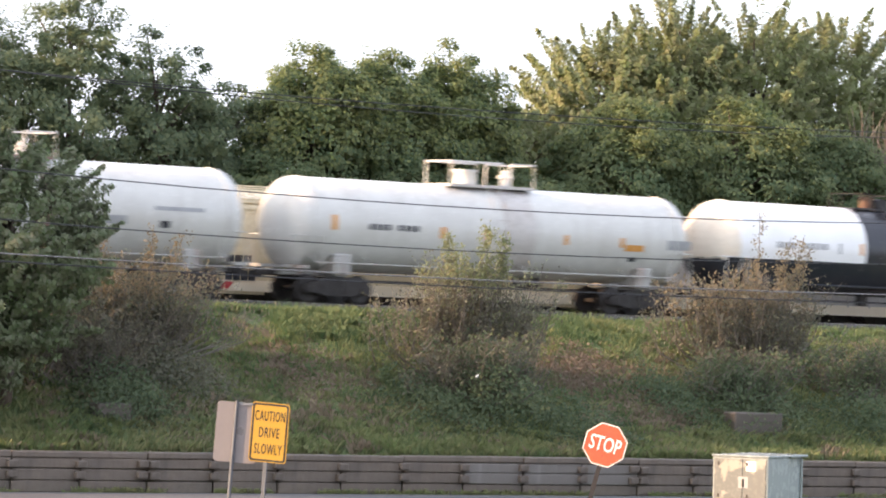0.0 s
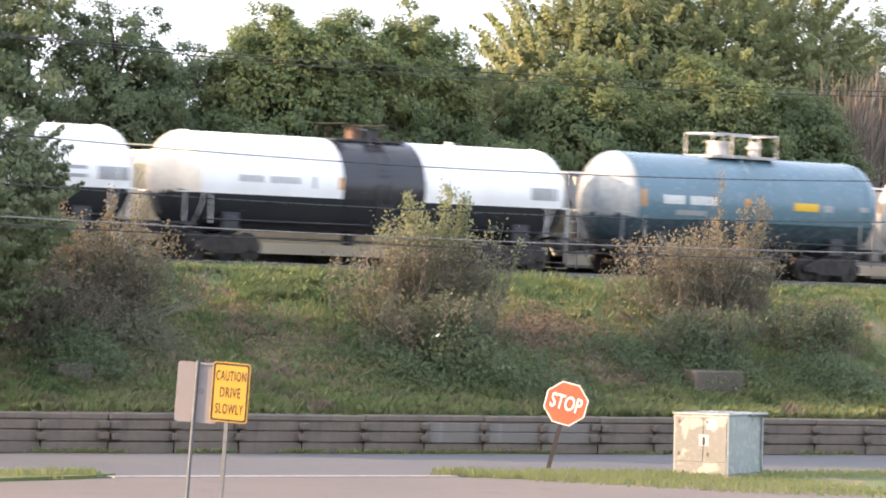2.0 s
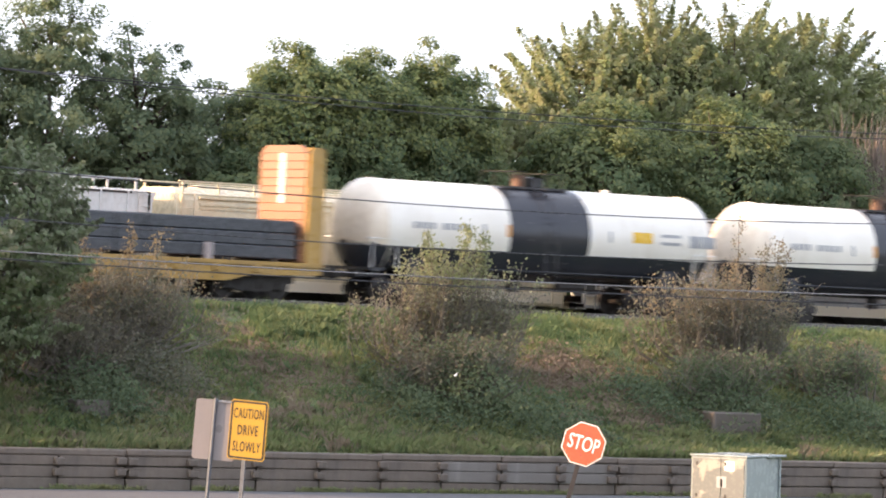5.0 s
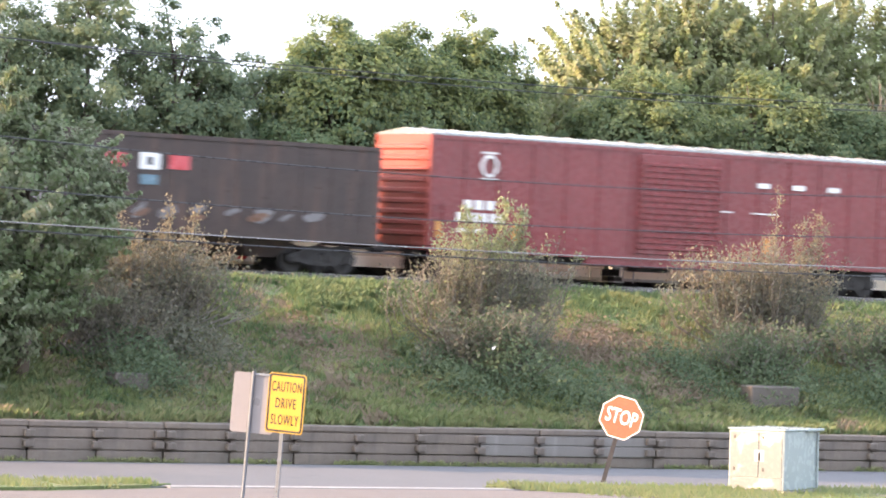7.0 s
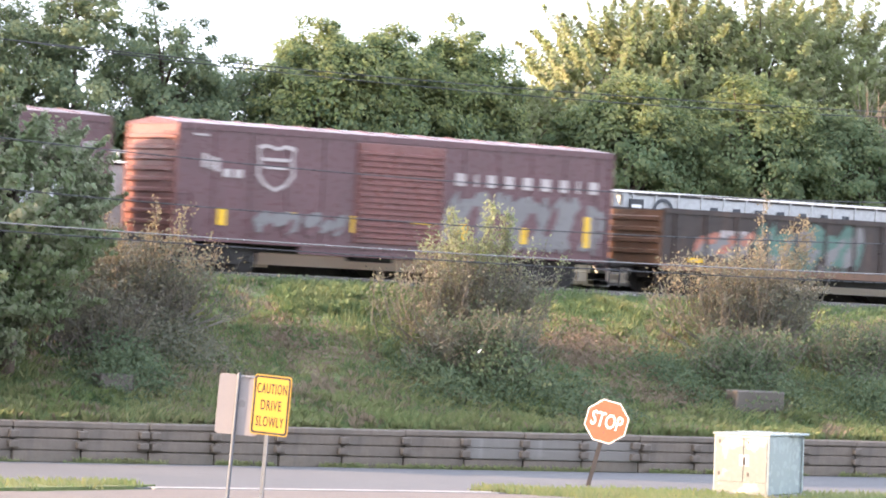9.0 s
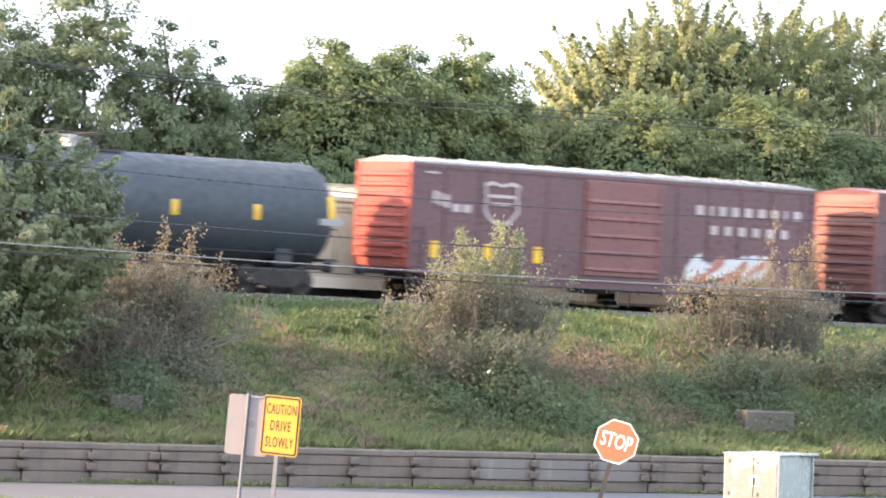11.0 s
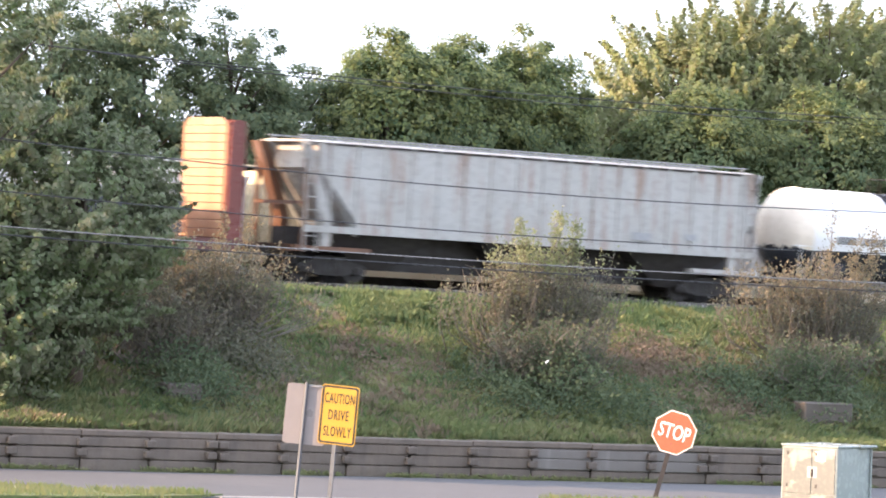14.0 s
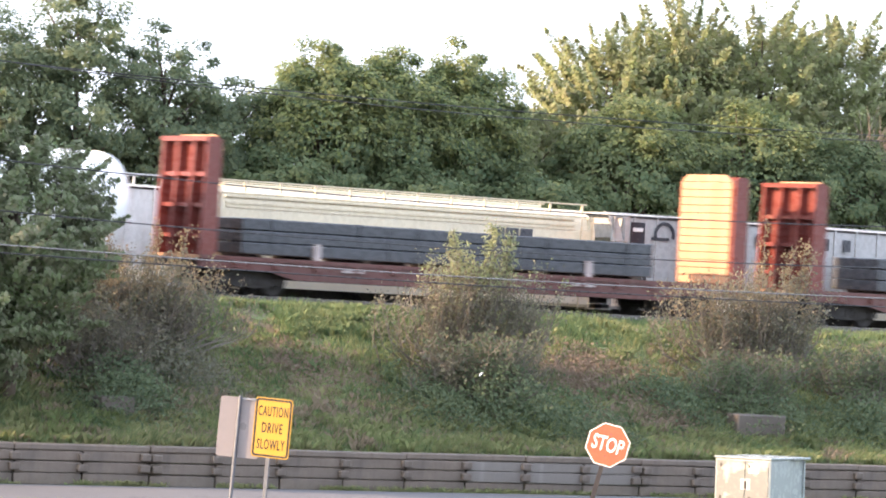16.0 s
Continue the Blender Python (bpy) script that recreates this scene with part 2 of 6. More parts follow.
LEAF_WEED = leafy("dark weed leaves", [(0.042, 0.064, 0.030), (0.064, 0.090, 0.040), (0.095, 0.118, 0.050)], gain=2.0, blue=1.2)
GRASS_LUSH = leafy("lush grass blades", [(0.052, 0.094, 0.034), (0.070, 0.118, 0.042), (0.092, 0.138, 0.050), (0.125, 0.148, 0.064)], gain=1.75, blue=1.1)
GRASS_DRY = leafy("dry grass blades", [(0.076, 0.112, 0.042), (0.102, 0.136, 0.052), (0.13, 0.148, 0.064), (0.165, 0.148, 0.085)], gain=2.15, blue=0.9)
GRASS_STRAW = leafy("dull straw blades", [(0.15, 0.12, 0.07), (0.18, 0.145, 0.085), (0.20, 0.155, 0.10)], gain=1.75, blue=1.15)


def earth():
    m, n, l, b = nodes_of("grassy earth")
    v = coords(n, l)
    c = mixed(n, l, noise_fac(n, l, v, 0.35, 0.35, 0.65), (0.090, 0.135, 0.040), (0.13, 0.14, 0.055))
    c = mixed(n, l, noise_fac(n, l, v, 0.9, 0.54, 0.70), c, (0.27, 0.185, 0.125), 0.9)
    c = mixed(n, l, noise_fac(n, l, v, 9.0, 0.4, 0.8), c, (0.045, 0.065, 0.025), 0.5)
    l.new(c, b.inputs["Base Color"])
    b.inputs["Roughness"].default_value = 0.95
    bumped(n, l, b, v, 6, 0.8, 0.1)
    return m


def asphalt(name, col, other, spots):
    m, n, l, b = nodes_of(name)
    v = coords(n, l)
    c = mixed(n, l, noise_fac(n, l, v, 0.25, 0.35, 0.7), col, other)
    c = mixed(n, l, noise_fac(n, l, v, 1.1, 0.58, 0.7), c, spots, 0.6)
    c = mixed(n, l, noise_fac(n, l, v, 60.0, 0.4, 0.8), c, tuple(x * 1.6 for x in col), 0.4)
    l.new(c, b.inputs["Base Color"])
    b.inputs["Roughness"].default_value = 0.85
    bumped(n, l, b, v, 80, 0.3)
    return m


def mottled():
    """Door paint with dappled sunlight and wear painted in as large pale patches."""
    m, n, l, b = nodes_of("sun mottled cabinet paint")
    v = coords(n, l)
    c = mixed(n, l, noise_fac(n, l, v, 1.9, 0.55, 0.60), (0.115, 0.126, 0.125), (0.27, 0.265, 0.23))
    c = mixed(n, l, noise_fac(n, l, v, 12.0, 0.5, 0.8), c, (0.24, 0.245, 0.22), 0.4)
    l.new(c, b.inputs["Base Color"])
    b.inputs["Roughness"].default_value = 0.6
    return m


CAB_MOTTLED = mottled()
BLOCK = paint("earth stained concrete", (0.095, 0.08, 0.066), (0.06, 0.05, 0.042), 0.6, 0.95, bump=0.4)
EARTH = earth()
ROAD = asphalt("grey road asphalt", (0.092, 0.093, 0.097), (0.110, 0.109, 0.110), (0.076, 0.076, 0.079))
LOT = asphalt("worn reddish lot asphalt", (0.135, 0.112, 0.097), (0.110, 0.098, 0.09), (0.075, 0.068, 0.064))


# ---- mesh tools ----
class M:
    """Gathers vertices and faces of one mesh."""

    def __init__(self):
        self.v, self.f, self.cuts = [], [], []

    def add(self, verts, faces):
        o = len(self.v)
        self.cuts.append((o, len(self.f)))
        self.v += [tuple(p) for p in verts]
        self.f += [tuple(i + o for i in f) for f in faces]
        return self

    def box(self, x0, x1, y0, y1, z0, z1, m=None, bev=0.0):
        if bev:
            b = min(bev, (x1 - x0) / 3, (y1 - y0) / 3, (z1 - z0) / 3)
            xs, ys, zs = (x0, x1), (y0, y1), (z0, z1)
            vs, idx = [], {}
            for i in range(2):
                for j in range(2):
                    for k in range(2):
                        p = (xs[i], ys[j], zs[k])
                        s = (1 - 2 * i, 1 - 2 * j, 1 - 2 * k)
                        for a in range(3):
                            q = [p[c] + (s[c] * b if c != a else 0) for c in range(3)]
                            idx[i, j, k, a] = len(vs)
                            vs.append(q)
            fs = []
            for a in range(3):
                c, d = (a + 1) % 3, (a + 2) % 3
                for e in range(2):
                    def key(p, q):
                        t = [0, 0, 0]
                        t[a], t[c], t[d] = e, p, q
                        return idx[(*t, a)]
                    f = [key(0, 0), key(1, 0), key(1, 1), key(0, 1)]
                    fs.append(f if e else f[::-1])
            for a in range(3):
                c, d = (a + 1) % 3, (a + 2) % 3
                for p in range(2):
                    for q in range(2):
                        t0, t1 = [0, 0, 0], [0, 0, 0]
                        t1[a] = 1
                        t0[c] = t1[c] = p
                        t0[d] = t1[d] = q
                        f = [idx[(*t0, c)], idx[(*t1, c)], idx[(*t1, d)], idx[(*t0, d)]]
                        fs.append(f if p != q else f[::-1])
            for i in range(2):
                for j in range(2):
                    for k in range(2):
                        f = [idx[i, j, k, 0], idx[i, j, k, 1], idx[i, j, k, 2]]
                        fs.append(f if (i + j + k) % 2 else f[::-1])
        else:
            vs = [(x, y, z) for x in (x0, x1) for y in (y0, y1) for z in (z0, z1)]
            fs = [(0, 1, 3, 2), (4, 6, 7, 5), (0, 4, 5, 1), (2, 3, 7, 6), (0, 2, 6, 4), (1, 5, 7, 3)]
        if m is not None:
            vs = [m @ Vector(p) for p in vs]
        return self.add(vs, fs)

    def prism(self, poly, axis, a, b):
        """A polygon of (p, q) swept along axis from a to b; p, q are the other two axes in xyz order."""
        def at(p, q, r):
            return {"x": (r, p, q), "y": (p, r, q), "z": (p, q, r)}[axis]
        n = len(poly)
        vs = [at(p, q, a) for p, q in poly] + [at(p, q, b) for p, q in poly]
        fs = [tuple(range(n))[::-1], tuple(range(n, 2 * n))] + [(i, (i + 1) % n, n + (i + 1) % n, n + i) for i in range(n)]
        return self.add(vs, fs)

    def tube(self, pts, radii, sides=6, cap=True):
        pts = [Vector(p) for p in pts]
        if not isinstance(radii, (list, tuple)):
            radii = [radii] * len(pts)
        vs, fs = [], []
        for i, p in enumerate(pts):
            d = (pts[min(i + 1, len(pts) - 1)] - pts[max(i - 1, 0)]).normalized()
            a = d.orthogonal().normalized()
            b = d.cross(a)
            for k in range(sides):
                w = 2 * math.pi * k / sides
                vs.append(p + (a * math.cos(w) + b * math.sin(w)) * radii[i])
        for i in range(len(pts) - 1):
            for k in range(sides):
                k2 = (k + 1) % sides
                fs.append((i * sides + k, i * sides + k2, (i + 1) * sides + k2, (i + 1) * sides + k))
        if cap:
            fs += [tuple(range(sides))[::-1], tuple(range((len(pts) - 1) * sides, len(pts) * sides))]
        return self.add(vs, fs)

    def disc(self, c, r, axis, depth, sides=20):
        d = Vector({"x": (1, 0, 0), "y": (0, 1, 0), "z": (0, 0, 1)}[axis]) * depth / 2
        c = Vector(c)
        return self.tube([c - d, c + d], r, sides)

    def mesh(self, name, smooth=False):
        me = bpy.data.meshes.new(name)
        me.from_pydata(self.v, [], self.f)
        bm = bmesh.new()
        bm.from_mesh(me)
        bmesh.ops.recalc_face_normals(bm, faces=bm.faces)
        bm.to_mesh(me)
        bm.free()
        if smooth:
            me.shade_smooth()
        return me


def part(name, m, material, parent=None, label="", smooth=False):
    me = m if isinstance(m, bpy.types.Mesh) else m.mesh(name, smooth)
    if not me.materials:
        me.materials.append(material)
    ob = new(name, me)
    ob.parent = parent
    return tagged(ob, label)


def parts(name, m, material, parent=None, label=""):
    """Each shape that was added to m as a part of its own."""
    ends = m.cuts[1:] + [(len(m.v), len(m.f))]
    for (v0, f0), (v1, f1) in zip(m.cuts, ends):
        p = M()
        p.v, p.f = m.v[v0:v1], [tuple(i - v0 for i in f) for f in m.f[f0:f1]]
        part(name, p, material, parent, label)


def fast_mesh(name, verts, quads):
    """A mesh from numpy arrays of vertices and quads."""
    me = bpy.data.meshes.new(name)
    me.vertices.add(len(verts))
    me.vertices.foreach_set("co", np.asarray(verts, dtype=np.float32).ravel())
    k = quads.shape[1]
    me.loops.add(quads.size)
    me.loops.foreach_set("vertex_index", quads.astype(np.int32).ravel())
    me.polygons.add(len(quads))
    me.polygons.foreach_set("loop_start", np.arange(0, quads.size, k, dtype=np.int32))
    me.polygons.foreach_set("loop_total", np.full(len(quads), k, dtype=np.int32))
    me.update(calc_edges=True)
    return me


def lettering(name, text, size, material, parent, m, depth=0.004, label="", spacing=1.0, bold=0.0, width=0.0):
    """Words as a mesh, in the built-in font, centred; m places its plane (x right, y up)."""
    cu = bpy.data.curves.new(name, "FONT")
    cu.body, cu.size, cu.align_x, cu.align_y, cu.extrude, cu.space_character, cu.offset = text, size, "CENTER", "CENTER", depth, spacing, bold
    cu.resolution_u = 3
    tmp = new(name, cu)
    me = bpy.data.meshes.new_from_object(tmp.evaluated_get(bpy.context.evaluated_depsgraph_get()))
    bpy.data.objects.remove(tmp)
    if width:
        xs = [v.co.x for v in me.vertices]
        k = width / (max(xs) - min(xs))
        for v in me.vertices:
            v.co.x *= k
    me.materials.clear()
    ob = part(name, me, material, parent, label)
    ob.matrix_local = m
    return ob


def thing(name, m, label, category, group="", kind=""):
    ob = new(name)
    ob.matrix_basis = m
    ob.empty_display_size = 0.2
    return tagged(ob, label, category, group, kind)


rng = np.random.default_rng(7)

# ---- ground ----
RAIL, TRACK_Y = 4.75, 93.7
RAIL2, TRACK2_Y = 3.95, 98.2
WALL_Y = 79.9
PROFILE = [(-2500, 0), (-60, 0), (20, 0), (60, 0), (70, 0), (74, 0), (79.6, 0), (80.15, 0), (80.3, 0.97), (81.5, 1.28), (83, 1.95), (84.5, 2.70), (86, 3.42), (87.5, 4.10), (88.6, 4.46),
           (89.8, 4.50), (91.4, 4.42), (92.1, 4.50), (95.3, 4.50), (96.3, 3.72), (100.2, 3.70), (102, 3.5), (106, 3.5), (112, 3.6), (118, 3.6), (140, 3.6), (300, 3.6), (2500, 3.6)]


def slope_z(x, y):
    z = float(np.interp(y, [p[0] for p in PROFILE], [p[1] for p in PROFILE]))
    if 80.5 < y < 90:
        z += 0.14 * noise.noise(Vector((x * 0.35, y * 0.35, 0))) + 0.05 * noise.noise(Vector((x * 1.3, y * 1.3, 3)))
    return z


def build_ground():
    ys = []
    for (a, _), (b, _) in zip(PROFILE, PROFILE[1:]):
        k = 4 if 80.2 < a < 89 else 1
        ys += [a + (b - a) * i / k for i in range(k)]
    ys.append(PROFILE[-1][0])
    xs = [-2500, -600, -150, -40, 0] + [20 + i * 0.6 for i in range(134)] + [120, 180, 300, 700, 2500]
    v = np.array([(x, y, slope_z(x, y)) for y in ys for x in xs])
    nx = len(xs)
    q = np.array([(j * nx + i, j * nx + i + 1, (j + 1) * nx + i + 1, (j + 1) * nx + i) for j in range(len(ys) - 1) for i in range(nx - 1)])
    me = fast_mesh("ground", v, q)
    me.shade_smooth()
    tagged(part("ground", me, EARTH), "grassy railway embankment above a low retaining wall", "ground", kind="structure")


build_ground()


def sheet(name, poly, z, t, material, label, category):
    m = M().prism(poly, "z", z - t, z)
    return tagged(part(name, m, material), label, category, kind="structure")


sheet("road", [(-300, 72.1), (300, 72.1), (300, 79.62), (-300, 79.62)], 0.03, 0.2, ROAD, "grey asphalt road along the retaining wall", "road")
sheet("pavement", [(-60, -40), (160, -40), (160, 20), (75, 50), (62, 60), (54.8, 67.0), (51.5, 69.9), (49.0, 71.2), (46.2, 72.09), (38.4, 72.09), (37.0, 71.6), (34.0, 70.7), (-60, 70.4)],
      0.025, 0.2, LOT, "worn reddish grey asphalt driveway and lot", "pavement")
sheet("gutter", [(37.6, 71.95), (46.8, 71.95), (46.8, 72.35), (37.6, 72.35)], 0.045, 0.2, CURB, "pale concrete gutter strip across the driveway", "gutter")
for m_, nm in ((TRACK_Y, "ballast"), (TRACK2_Y, "ballast")):
    base = 4.5 if m_ == TRACK_Y else 3.71
    b_ = M().prism([(m_ - 2.0, base - 0.05), (m_ + 2.0, base - 0.05), (m_ + 1.4, base + 0.08), (m_ - 1.4, base + 0.08)], "x", -400, 400)
    tagged(part(nm, b_, BALLAST), "brown grey stone ballast under the track", "ballast", kind="structure")
    top = RAIL if m_ == TRACK_Y else RAIL2
    for s_ in (-0.75, 0.75):
        r_ = M().prism([(m_ + s_ + a, top + c) for a, c in ((-0.07, -0.17), (0.07, -0.17), (0.07, -0.15), (0.012, -0.13), (0.012, -0.05), (0.036, -0.04), (0.036, 0), (-0.036, 0), (-0.036, -0.04), (-0.012, -0.05), (-0.012, -0.13), (-0.07, -0.15))], "x", -400, 400)
        tagged(part("rail", r_, STEEL), "worn steel rail", "rail", "rails", "structure")


def build_wall():
    wall = thing("wall_retaining", pose(0, WALL_Y, 0), "low retaining wall of stacked weathered grey timbers", "retaining wall", kind="structure")
    step = 1.863
    x0 = 37.8 - 6 * step
    courses = [(0.0, 0.29), (0.298, 0.583), (0.591, 0.845)]
    shapes = []
    for k in range(4):
        for z0, z1 in courses:
            d = 0.012 * k
            shapes.append(M().box(0.02, step - 0.02, 0.0 + d * 0.6, 0.3, z0 + 0.004 * k, z1 - 0.005 * (k % 2), bev=0.02).mesh("timber"))
    for me in shapes:
        me.materials.append(WALL)
    pale = [me.copy() for me in shapes[:3]]
    for me in pale:
        me.materials.clear()
        me.materials.append(WALL_PALE)
    stub = M().box(-0.14, 0.14, -0.13, 0.25, -0.095, 0.095, bev=0.03).mesh("tie_end")
    stub.materials.append(WALL)
    cap = M().box(0.005, step * 2 - 0.01, -0.012, 0.34, -0.005, 0.16, bev=0.03).mesh("cap_timber")
    cap.materials.append(WALL)
    r = random.Random(3)
    for i in range(24):
        x = x0 + i * step
        for c in range(3):
            me = shapes[r.randrange(4) * 3 + c]
            if i in (13, 14, 15) and c > 0:
                me = pale[c]
            o = part("timber", me, WALL, wall)
            o.location = (x, r.uniform(-0.012, 0.012), 0)
            o.rotation_euler = (0, r.uniform(-0.003, 0.003), 0)
        for z in (0.44, 0.72):
            for dx in ((-0.16, 0.16) if i in (2, 8, 16) else (0,)):
                o = part("tie_end", stub, WALL, wall)
                o.location = (x + dx + r.uniform(-0.02, 0.02), 0, z + r.uniform(-0.02, 0.02))
        if i % 2 == 0:
            o = part("cap_timber", cap, WALL, wall)
            o.location = (x, r.uniform(-0.02, 0.02), 0.855)
            o.rotation_euler = (0, r.uniform(-0.005, 0.005), 0)
    far = M()
    for a, b in ((-60, x0 - 0.02), (x0 + 24 * step + 0.02, 160)):
        for z0, z1 in courses + [(0.855, 1.01)]:
            far.box(a, b, 0, 0.3, z0, z1, bev=0.02)
    part("timber_run", far, WALL, wall)


build_wall()


# ---- vegetation ----
def leaf_quads(pos, nrm, size, aspect=0.62):
    """Bent-diamond leaves at pos, facing nrm: arrays of vertices and quads."""
    n = len(pos)
    a = np.cross(nrm, rng.normal(size=(n, 3)))
    a /= np.linalg.norm(a, axis=1, keepdims=True) + 1e-9
    b = np.cross(nrm, a)
    s = (size * rng.uniform(0.6, 1.25, n))[:, None]
    fold = nrm * s * 0.18
    v = np.empty((n, 4, 3))
    v[:, 0] = pos - a * s * 0.5
    v[:, 1] = pos + b * s * aspect * 0.5 - fold - a * s * 0.08
    v[:, 2] = pos + a * s * 0.5
    v[:, 3] = pos - b * s * aspect * 0.5 - fold - a * s * 0.08
    return v.reshape(-1, 3), np.arange(n * 4).reshape(n, 4)


def unit(n):
    d = rng.normal(size=(n, 3))
    return d / np.linalg.norm(d, axis=1, keepdims=True)


def crown_leaves(centre, radii, lumps, per, lump_r, leaf, spray=0.0, shell=0.55, floor_z=None):
    """Leaf positions and facings: clumps spread unevenly through an ellipsoid, or sprays that reach up and out."""
    centre, radii = np.array(centre), np.array(radii)
    d = unit(lumps)
    rad = rng.uniform(shell, 1.0, lumps) ** 0.6
    bulge = np.array([1 + 0.22 * noise.noise(Vector(k * 2.1) + Vector((centre[0], 0, 0))) for k in d])
    c = centre + d * radii * (rad * bulge)[:, None]
    if floor_z is not None:
        c[:, 2] = np.maximum(c[:, 2], floor_z + rng.uniform(0, 0.8, lumps))
    lr = lump_r * rng.uniform(0.55, 1.35, lumps)
    k = rng.integers(0, lumps, lumps * per)
    e = unit(lumps * per)
    if spray > 0:
        way = d * np.array([1.15, 1.15, 0.4]) + np.array([0, 0, 0.48]) + rng.normal(size=d.shape) * 0.16
        way /= np.linalg.norm(way, axis=1, keepdims=True)
        s = rng.uniform(0, 1, lumps * per)
        thick = lr[k] * (1.0 - 0.8 * s)
        p = c[k] + way[k] * (s * spray * (0.6 + 0.8 * rng.random(lumps)[k]))[:, None] + e * (thick * rng.uniform(0.3, 1, len(k)))[:, None]
    else:
        p = c[k] + e * (lr[k] * rng.uniform(0.45, 1.0, len(k)))[:, None] * np.array([1.1, 1.1, 0.75])
    nrm = e * 0.45 + d[k] * 0.8 + np.array([0, 0, 0.35]) + rng.normal(size=e.shape) * 0.28
    nrm /= np.linalg.norm(nrm, axis=1, keepdims=True)
    return p, nrm, c


def limbs(m, base, top, r0, targets, r=None):
    base, top = Vector(base), Vector(top)
    mid = base.lerp(top, 0.5) + Vector((random.uniform(-0.25, 0.25), random.uniform(-0.25, 0.25), 0))
    m.tube([base, base.lerp(mid, 0.5), mid, top], [r0, r0 * 0.8, r0 * 0.6, r0 * 0.12], 8)
    for t in targets:
        t = Vector(t)
        s = base.lerp(top, min(0.9, max(0.15, (t.z - base.z) / max(top.z - base.z, 0.1) - random.uniform(0.15, 0.3))))
        h = s.lerp(t, 0.5) + Vector((0, 0, random.uniform(-0.1, 0.35)))
        m.tube([s, h, t], [r0 * 0.32, r0 * 0.2, r0 * 0.05], 5)


def tree(name, x, y, top, r, leaf_mat, label, leaf=0.165, lumps=130, per=130, lump_r=0.75, spray=0.0, low=4.6, base=3.6, group="trees behind the railway", shell=0.45, ry=None, extra=None, fill=0, gold=0.66):
    t = thing(name, pose(x, y, base), label, "tree", group)
    hz = (top - low) / 2
    if spray:
        lumps, per = int(lumps * 1.15), int(per * 1.0)
    else:
        lumps, per, lump_r = int(lumps * 2.0), int(per / 1.75), lump_r * 0.72
    pos, nrm, cs = crown_leaves((0, 0, low + hz - base), (r, ry or r, hz * 0.95), lumps, per, lump_r, leaf, spray, shell, low - base)
    if fill:
        # inner leaf layer that closes the crown between its clumps
        d = unit(fill)
        d[:, 2] = np.abs(d[:, 2]) * np.where(rng.random(fill) < 0.35, -1, 1)
        bulge = np.array([1 + 0.22 * noise.noise(Vector(k * 2.1)) for k in d])
        p2 = np.array((0, 0, low + hz - base)) + d * np.array((r, ry or r, hz * 0.95)) * (rng.uniform(0.70, 0.97, fill) * bulge)[:, None]
        n2 = d * 0.8 + np.array([0, 0, 0.4]) + rng.normal(size=d.shape) * 0.35
        pos, nrm = np.concatenate([pos, p2]), np.concatenate([nrm, n2 / np.linalg.norm(n2, axis=1, keepdims=True)])
    v, q = leaf_quads(pos, nrm, leaf)
    tagged(part("crown", fast_mesh("crown", v, q), leaf_mat, t), kind="stuff")
    # Crown-top leaves in yellow: the sun on them is put into the leaf colour.
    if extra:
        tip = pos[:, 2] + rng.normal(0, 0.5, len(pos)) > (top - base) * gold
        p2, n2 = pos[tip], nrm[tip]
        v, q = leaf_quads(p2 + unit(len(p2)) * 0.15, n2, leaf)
        tagged(part("sunny_foliage", fast_mesh("sunny_foliage", v, q), extra, t, "leaves coloured as sunlit on the crown top"), kind="stuff")
    m = M()
    limbs(m, (0, 0, -0.3), (0, 0, (top - base) * 0.82), 0.26, cs[:: max(1, len(cs) // 26)])
    part("trunk", m, BARK, t, smooth=True)
    return t


ASH = "dark green ash tree with gaps in its crown"
MAPLE = "rounded green maple tree with sunlit yellow top"
SILVER = "tall silver maple with upswept yellow green sprays"
FRONT = "broad dark green maple in front of taller trees"
tree("ash_tree", 47.5, 113, 14.9, 3.4, LEAF_ASH, ASH, lumps=152, per=170, lump_r=0.62, shell=0.25, fill=1500)
tree("ash_tree", 51.4, 113, 14.9, 3.4, LEAF_ASH, ASH, lumps=160, per=170, lump_r=0.62, shell=0.25, fill=1500)
tree("ash_tree", 54.7, 112.5, 15.5, 3.2, LEAF_ASH, ASH, lumps=160, per=170, lump_r=0.62, shell=0.25, fill=1500)
tree("ash_tree", 57.9, 112, 14.2, 2.8, LEAF_ASH, ASH, lumps=136, per=170, lump_r=0.6, shell=0.25, fill=1500)
tree("ash_tree", 60.6, 113, 12.7, 2.4, LEAF_ASH, ASH, lumps=140, per=140, lump_r=0.6, fill=1500)
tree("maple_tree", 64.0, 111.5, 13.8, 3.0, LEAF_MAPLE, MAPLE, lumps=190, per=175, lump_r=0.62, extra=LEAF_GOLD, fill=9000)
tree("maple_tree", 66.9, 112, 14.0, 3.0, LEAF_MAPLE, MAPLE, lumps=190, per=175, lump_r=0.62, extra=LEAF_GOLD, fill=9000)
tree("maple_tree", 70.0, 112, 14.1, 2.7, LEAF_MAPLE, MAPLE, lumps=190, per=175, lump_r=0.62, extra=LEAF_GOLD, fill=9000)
tree("maple_tree", 61.5, 110, 9.8, 3.0, LEAF_MAPLE, FRONT, lumps=110, per=185, fill=9000)
tree("maple_tree", 66.5, 109.5, 9.6, 3.4, LEAF_MAPLE, FRONT, lumps=120, per=185, fill=9000)
tree("maple_tree", 71.5, 109.5, 9.8, 3.2, LEAF_MAPLE, FRONT, lumps=110, per=185, fill=9000)
tree("maple_tree", 54.0, 110, 8.4, 4.0, LEAF_ASH, FRONT, lumps=120, per=185, fill=9000)
